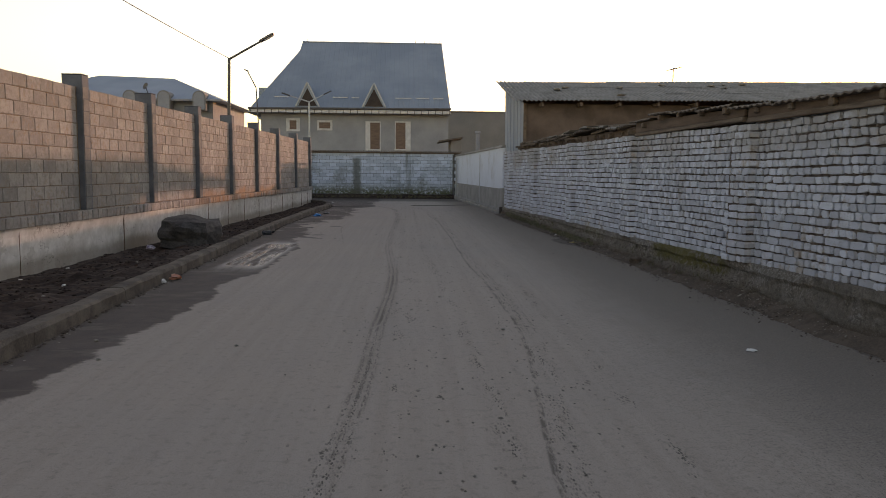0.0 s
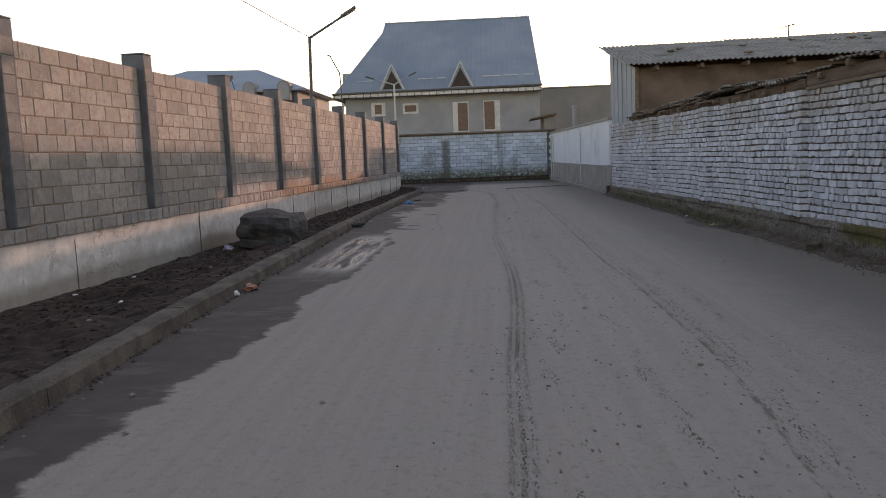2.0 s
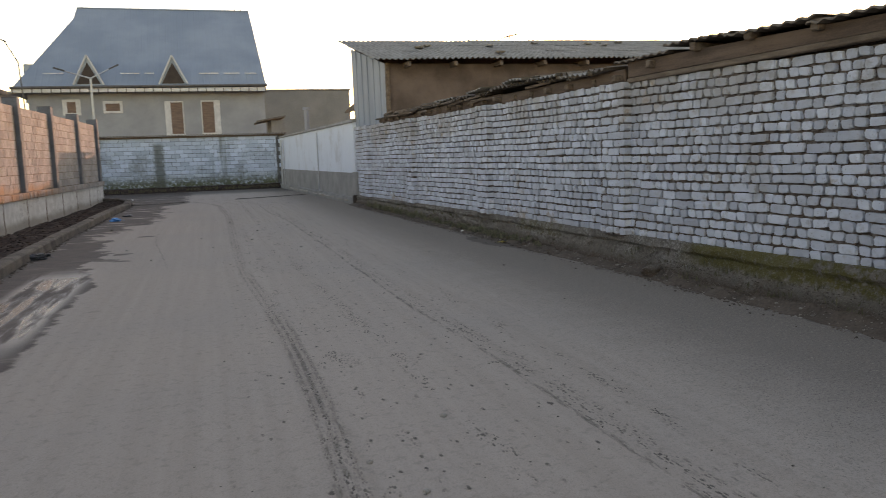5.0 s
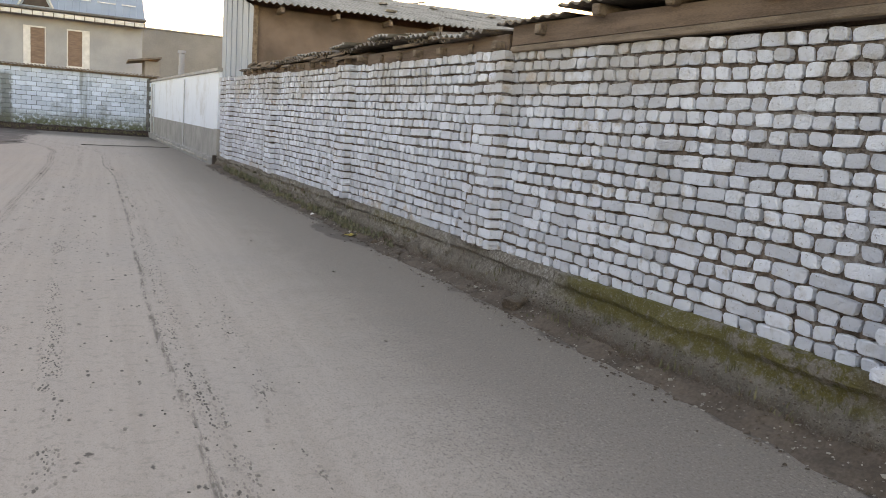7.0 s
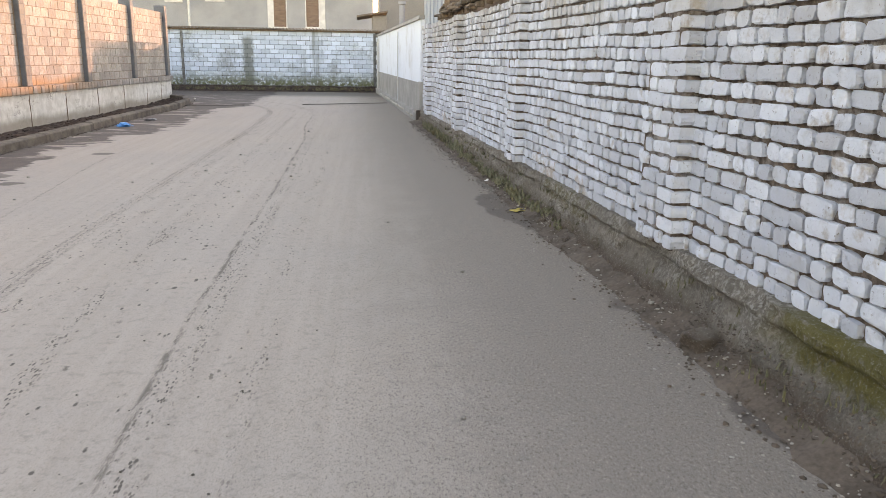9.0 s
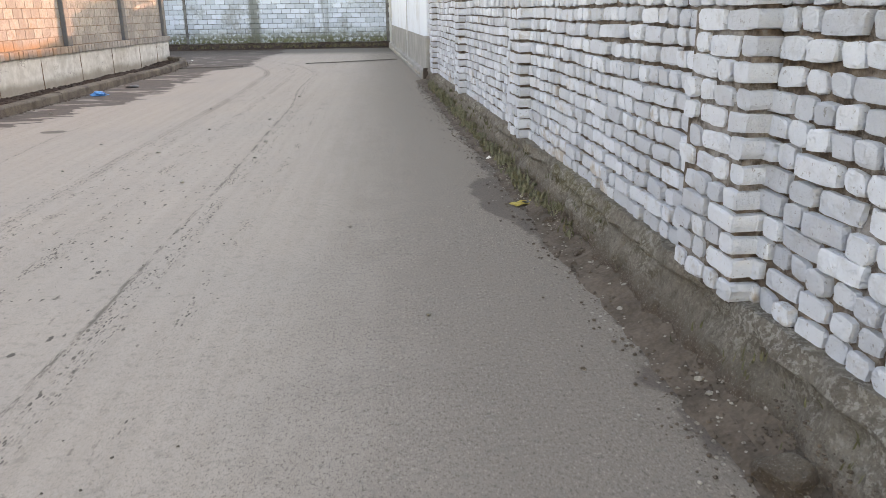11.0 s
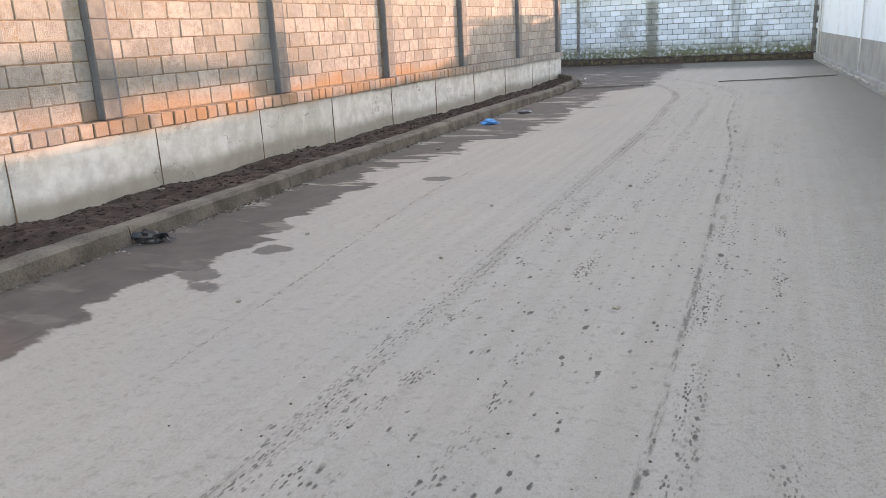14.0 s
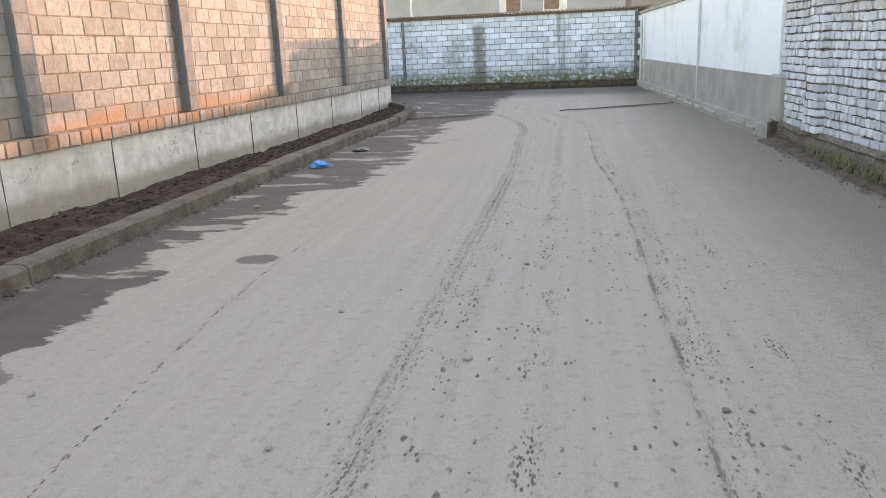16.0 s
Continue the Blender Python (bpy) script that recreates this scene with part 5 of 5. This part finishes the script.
flake = random.Random(21)
for i in range(16):
    y = flake.uniform(6, 37)
    x = LEFT.place(0, LEFT.at_y(y)).x + flake.uniform(0.25, 1.7)
    ob = rubbish("paper_scrap", PEBBLE if i % 3 else PAPER, x, y, soil_z(x, y) - 0.004, flake.uniform(0.018, 0.036), i + 40, "pale scrap lying on the soil strip", 0.6, 0.6, "litter", "scraps on the soil")

# pieces of the footing that broke off
chip = rubbish("concrete_chunk", FOOTING, 5.03, 13.62, 0.02, 0.11, 14, "broken chunk of the mossy footing", 0.7, 0.5, "rubble")
for i in range(7):
    y = flake.uniform(8, 28)
    rubbish("concrete_chunk", FOOTING, RIGHT.place(-0.16, RIGHT.at_y(y)).x, y, -0.005, flake.uniform(0.04, 0.08), 60 + i, "small broken lump of concrete by the wall foot", 0.7, 0.5, "rubble", "lumps at the wall foot")


def scatter(name, material, spots, label, category, sides=1):
    """Many small lumps in one mesh."""
    shapes = []
    for i in range(6):
        bm = lump(1.0, 0.5, i + 3, 0.55, sides)
        bm.verts.index_update()
        shapes.append((np.array([v.co[:] for v in bm.verts]), [[v.index for v in f.verts] for f in bm.faces]))
        bm.free()
    pts, faces = [], []
    rnd = random.Random(77)
    for x, y, z, s in spots:
        p, f = shapes[rnd.randrange(6)]
        a = rnd.uniform(0, 6.28)
        q = p * s
        k = len(pts)
        pts.extend(np.stack([q[:, 0] * math.cos(a) - q[:, 1] * math.sin(a) + x, q[:, 0] * math.sin(a) + q[:, 1] * math.cos(a) + y, q[:, 2] + z], 1).tolist())
        faces.extend([[v + k for v in g] for g in f])
    me = bpy.data.meshes.new(name)
    me.from_pydata(pts, [], faces)
    me.materials.append(material)
    return tagged(new(name, me), label, category, kind="stuff")


rnd = random.Random(31)
spots = []
for i in range(8000):
    y = rnd.uniform(4, 38)
    a, b = LEFT.place(0, LEFT.at_y(y)).x + 0.06, kerb_x(y) - 0.2
    x = rnd.uniform(a, b)
    spots.append((x, y, soil_z(x, y) - 0.006, rnd.uniform(0.006, 0.030) * (0.4 + rnd.random())))
scatter("soil_clods", SOIL, spots, "loose clods of dark soil", "soil")
spots = []
for i in range(900):
    y = rnd.uniform(3, 38)
    spots.append((kerb_x(y) + abs(rnd.gauss(0.02, 0.07)), y, -0.004, rnd.uniform(0.004, 0.013)))
for i in range(2600):
    y = rnd.uniform(5, 30)
    spots.append((RIGHT.place(-0.10 - abs(rnd.gauss(0, 0.22)), RIGHT.at_y(y)).x, y, -0.003, rnd.uniform(0.003, 0.012)))
scatter("grit", PEBBLE, spots, "gravel and grit along kerb and wall foot", "grit")
spots = []
for i in range(1500):
    y = rnd.uniform(3, 36)
    x = rnd.choice((0.8, 2.15, 2.5, 1.3)) + rnd.gauss(0, 0.3)
    spots.append((x, y, -0.001, rnd.uniform(0.002, 0.008)))
crumbs = spots
spots = []
for i in range(1100):
    y = rnd.uniform(3, 38)
    spots.append((kerb_x(y) + abs(rnd.gauss(0.0, 0.045)), y, -0.004, rnd.uniform(0.006, 0.026)))
for i in range(3200):
    y = rnd.uniform(5, 29)
    spots.append((RIGHT.place(-0.08 - abs(rnd.gauss(0, 0.17)), RIGHT.at_y(y)).x, y, 0.006, rnd.uniform(0.003, 0.014)))
for i in range(1100):
    y = rnd.uniform(9.6, 13.9)
    f = rnd.uniform(0.0, 0.55)
    d = -0.155 + 0.15 * f - (0.09 * (1 - f) * math.sin(math.pi * (y - 10.2) / 3.8) if 10.2 < y < 14 else 0)
    spots.append((RIGHT.place(d, RIGHT.at_y(y)).x, y, -0.065 + (brick_low(y) + 0.075) * f * 1.08, rnd.uniform(0.003, 0.011)))
gravel = []
for i in range(5200):
    y = rnd.uniform(7.5, 24)
    f = min(1.3, abs(rnd.gauss(0.45, 0.35)))
    w = 0.27 + 0.10 * fbm(y, 0, 0.7, 1)
    tall = float(np.interp(y, (-12, 7, 9, 13.4, 14.6, 29), (0.08, 0.10, 0.15, 0.14, 0.08, 0.06)))
    spot = (RIGHT.place(-0.05 - w * f, RIGHT.at_y(y)).x, y, tall * max(0.0, 1 - f) ** 1.4 - 0.004, rnd.uniform(0.003, 0.010) * (1 + 1.2 * (rnd.random() > 0.93)))
    (spots if i % 3 else gravel).append(spot)
scatter("gravel", PEBBLE, gravel, "loose pale gravel on the dirt by the wall", "gravel")
scatter("rubble", DIRT, spots, "brown rubble and clods along kerb and wall foot", "rubble")
spots = crumbs
scatter("mud_crumbs", CLOD, spots, "crumbs of dry mud on the road", "mud")


def tufts(name, spots, label, material=GRASS, blade=0.0045):
    pts, faces = [], []
    g = random.Random(9)
    for x, y, z, h in spots:
        for i in range(g.randrange(7, 16)):
            a, lean = g.uniform(0, 6.28), g.uniform(0.1, 0.7) * h
            bx, by = x + g.gauss(0, 0.03), y + g.gauss(0, 0.05)
            w, hh = blade * g.uniform(0.7, 1.35), h * g.uniform(0.4, 1.0)
            k = len(pts)
            c, s = math.cos(a), math.sin(a)
            pts += [(bx - s * w, by + c * w, z), (bx + s * w, by - c * w, z), (bx + c * lean * 0.4 + s * w * 0.7, by + s * lean * 0.4 - c * w * 0.7, z + hh * 0.6), (bx + c * lean * 0.4 - s * w * 0.7, by + s * lean * 0.4 + c * w * 0.7, z + hh * 0.6), (bx + c * lean, by + s * lean, z + hh)]
            faces += [(k, k + 1, k + 2, k + 3), (k + 3, k + 2, k + 4)]
    me = bpy.data.meshes.new(name)
    me.from_pydata(pts, [], faces)
    me.materials.append(material)
    tagged(new(name, me), label, "grass", kind="stuff")


spots = []
for i in range(110):
    y = rnd.choice((rnd.uniform(15.5, 22), rnd.uniform(10.5, 13.8), rnd.uniform(8, 28)))
    z = rnd.random()
    spots.append((RIGHT.place(-0.10 + 0.06 * z - (0.10 if 10.8 < y < 13.5 else 0) * (1 - z), RIGHT.at_y(y)).x, y, 0.02 + 0.25 * z, rnd.uniform(0.03, 0.09)))
tufts("grass_tufts", spots, "short dull grass at the foot of the brick wall")
spots = []
for i in range(190):
    y = rnd.choice((rnd.gauss(25.4, 1.1), rnd.gauss(21.5, 1.8), rnd.gauss(18.8, 1.0)))
    spots.append((RIGHT.place(-0.19 + 0.08 * rnd.random(), RIGHT.at_y(y)).x, y, 0.03 + 0.08 * rnd.random(), rnd.uniform(0.04, 0.10) * (1.7 if y > 22 else 1.0)))
tufts("weeds", spots, "dry grey-green weeds along the footing", WEED, 0.009)
spots = [(rnd.uniform(-12, 3.6), rnd.uniform(46.0, 46.5), 0.06, rnd.uniform(0.1, 0.25)) for i in range(500)]
tufts("bank_grass", spots, "dull grass on the bank below the far wall")

# ---- masonry, piece by piece ----
blocks = Pieces("block", BLOCK, block_wall, {"full": (0.06, 0.389, 0.205), "cut": (0.06, 0.202, 0.205)}, 0.007, 0.003, 9)
lay = random.Random(4)
for a, b in zip(EDGES, EDGES[1:]):
    s0, s1 = LEFT.at_y(a) + 0.005, LEFT.at_y(b) - 0.275
    for row in range(10):
        z = 0.845 + row * 0.2165 + 0.1
        s = s0
        if row % 2:
            w = 0.21
            blocks.add("cut", LEFT.m @ pose(-0.125 + lay.uniform(-0.003, 0.003), s + 0.1, z), 21 < b < 36)
            s += w
        while s < s1 - 0.08:
            key = "full" if s + 0.40 < s1 + 0.06 else "cut"
            w = 0.40 if key == "full" else 0.21
            blocks.add(key, LEFT.m @ pose(-0.125 + lay.uniform(-0.003, 0.004), s + (0.385 if key == "full" else 0.20) / 2, z + lay.uniform(-0.003, 0.003), lay.uniform(-0.5, 0.5), 0, lay.uniform(-0.3, 0.3)), 21 < b < 36)
            s += w
blocks.finish("far_blocks")
heads = Pieces("header_block", BLOCK, block_wall, {"head": (0.40, 0.188, 0.165)}, 0.010, 0.006)
s = LEFT.at_y(-10)
while s < s_end - 0.05:
    heads.add("head", LEFT.m @ pose(-0.150 + lay.uniform(-0.008, 0.008), s + 0.095, 0.742, lay.uniform(-0.8, 0.8), 0, lay.uniform(-0.6, 0.6)), True)
    s += 0.2
heads.finish("far_header_blocks")

whites = Pieces("block", WHITE_BLOCK, far_wall, {"full": (0.385, 0.06, 0.188), "cut": (0.19, 0.06, 0.188)}, 0.012, 0.006)
for row in range(12):
    x = 3.95 - (0.2 if row % 2 else 0)
    z = 0.26 + row * 0.202
    while x > -13:
        whites.add("full", pose(x - 0.195, 46.625 + lay.uniform(-0.008, 0.008), z + 0.1 + lay.uniform(-0.004, 0.004), 0, lay.uniform(-0.6, 0.6), 0), x > -5.6)
        x -= 0.40
whites.finish("far_blocks")

bricks = Pieces("brick", BRICK, brick_wall, {"stretcher": (0.12, 0.245, 0.086), "header": (0.12, 0.118, 0.086), "bat": (0.12, 0.17, 0.084)}, 0.019, 0.010, 12, True)


def lay_course(s0, s1, out, k, pattern, near):
    s = s0
    while s < s1 - 0.06:
        key = lay.choices(("header", "stretcher", "bat"), pattern)[0]
        w = {"header": 0.118, "stretcher": 0.245, "bat": 0.17}[key]
        if s + w > s1 + 0.05:
            key, w = "header", 0.118
        y = RIGHT.place(0, s).y
        lo, hi = brick_low(y), brick_high(y)
        h = (hi - lo) / 19
        z = lo + h * (k + 0.5) + 0.02 * noise.noise((s * 0.7, k * 0.25, 3)) + lay.uniform(-0.004, 0.004)
        d = out + 0.012 * noise.noise((s * 0.4, k * 0.3, 8)) + lay.uniform(-0.015, 0.010)
        m = RIGHT.m @ pose(0.06 + d, s + w / 2, z, lay.uniform(-2.0, 2.0), lay.uniform(-3, 1.5), lay.uniform(-2.0, 2.0)) @ Matrix.Diagonal((1, lay.uniform(0.95, 1.03), h / 0.098 * lay.uniform(0.90, 1.05), 1))
        bricks.add(key, m, near[0] < y < near[1])
        s += w + lay.uniform(0.008, 0.024)


for k in range(19):
    pattern = lay.choice(((9, 1, 1), (7, 3, 1), (11, 1, 1), (6, 3, 2)))
    lay_course(RIGHT.at_y(-3), r1, 0.0, k, pattern, (11.9, 14.25))
    for y in PIERS[2:]:
        s = RIGHT.at_y(y)
        lay_course(s - 0.30, s + 0.28, -0.10, k, (2, 5, 1) if k % 2 else (5, 2, 1), (12, 15))
bricks.finish("far_bricks")
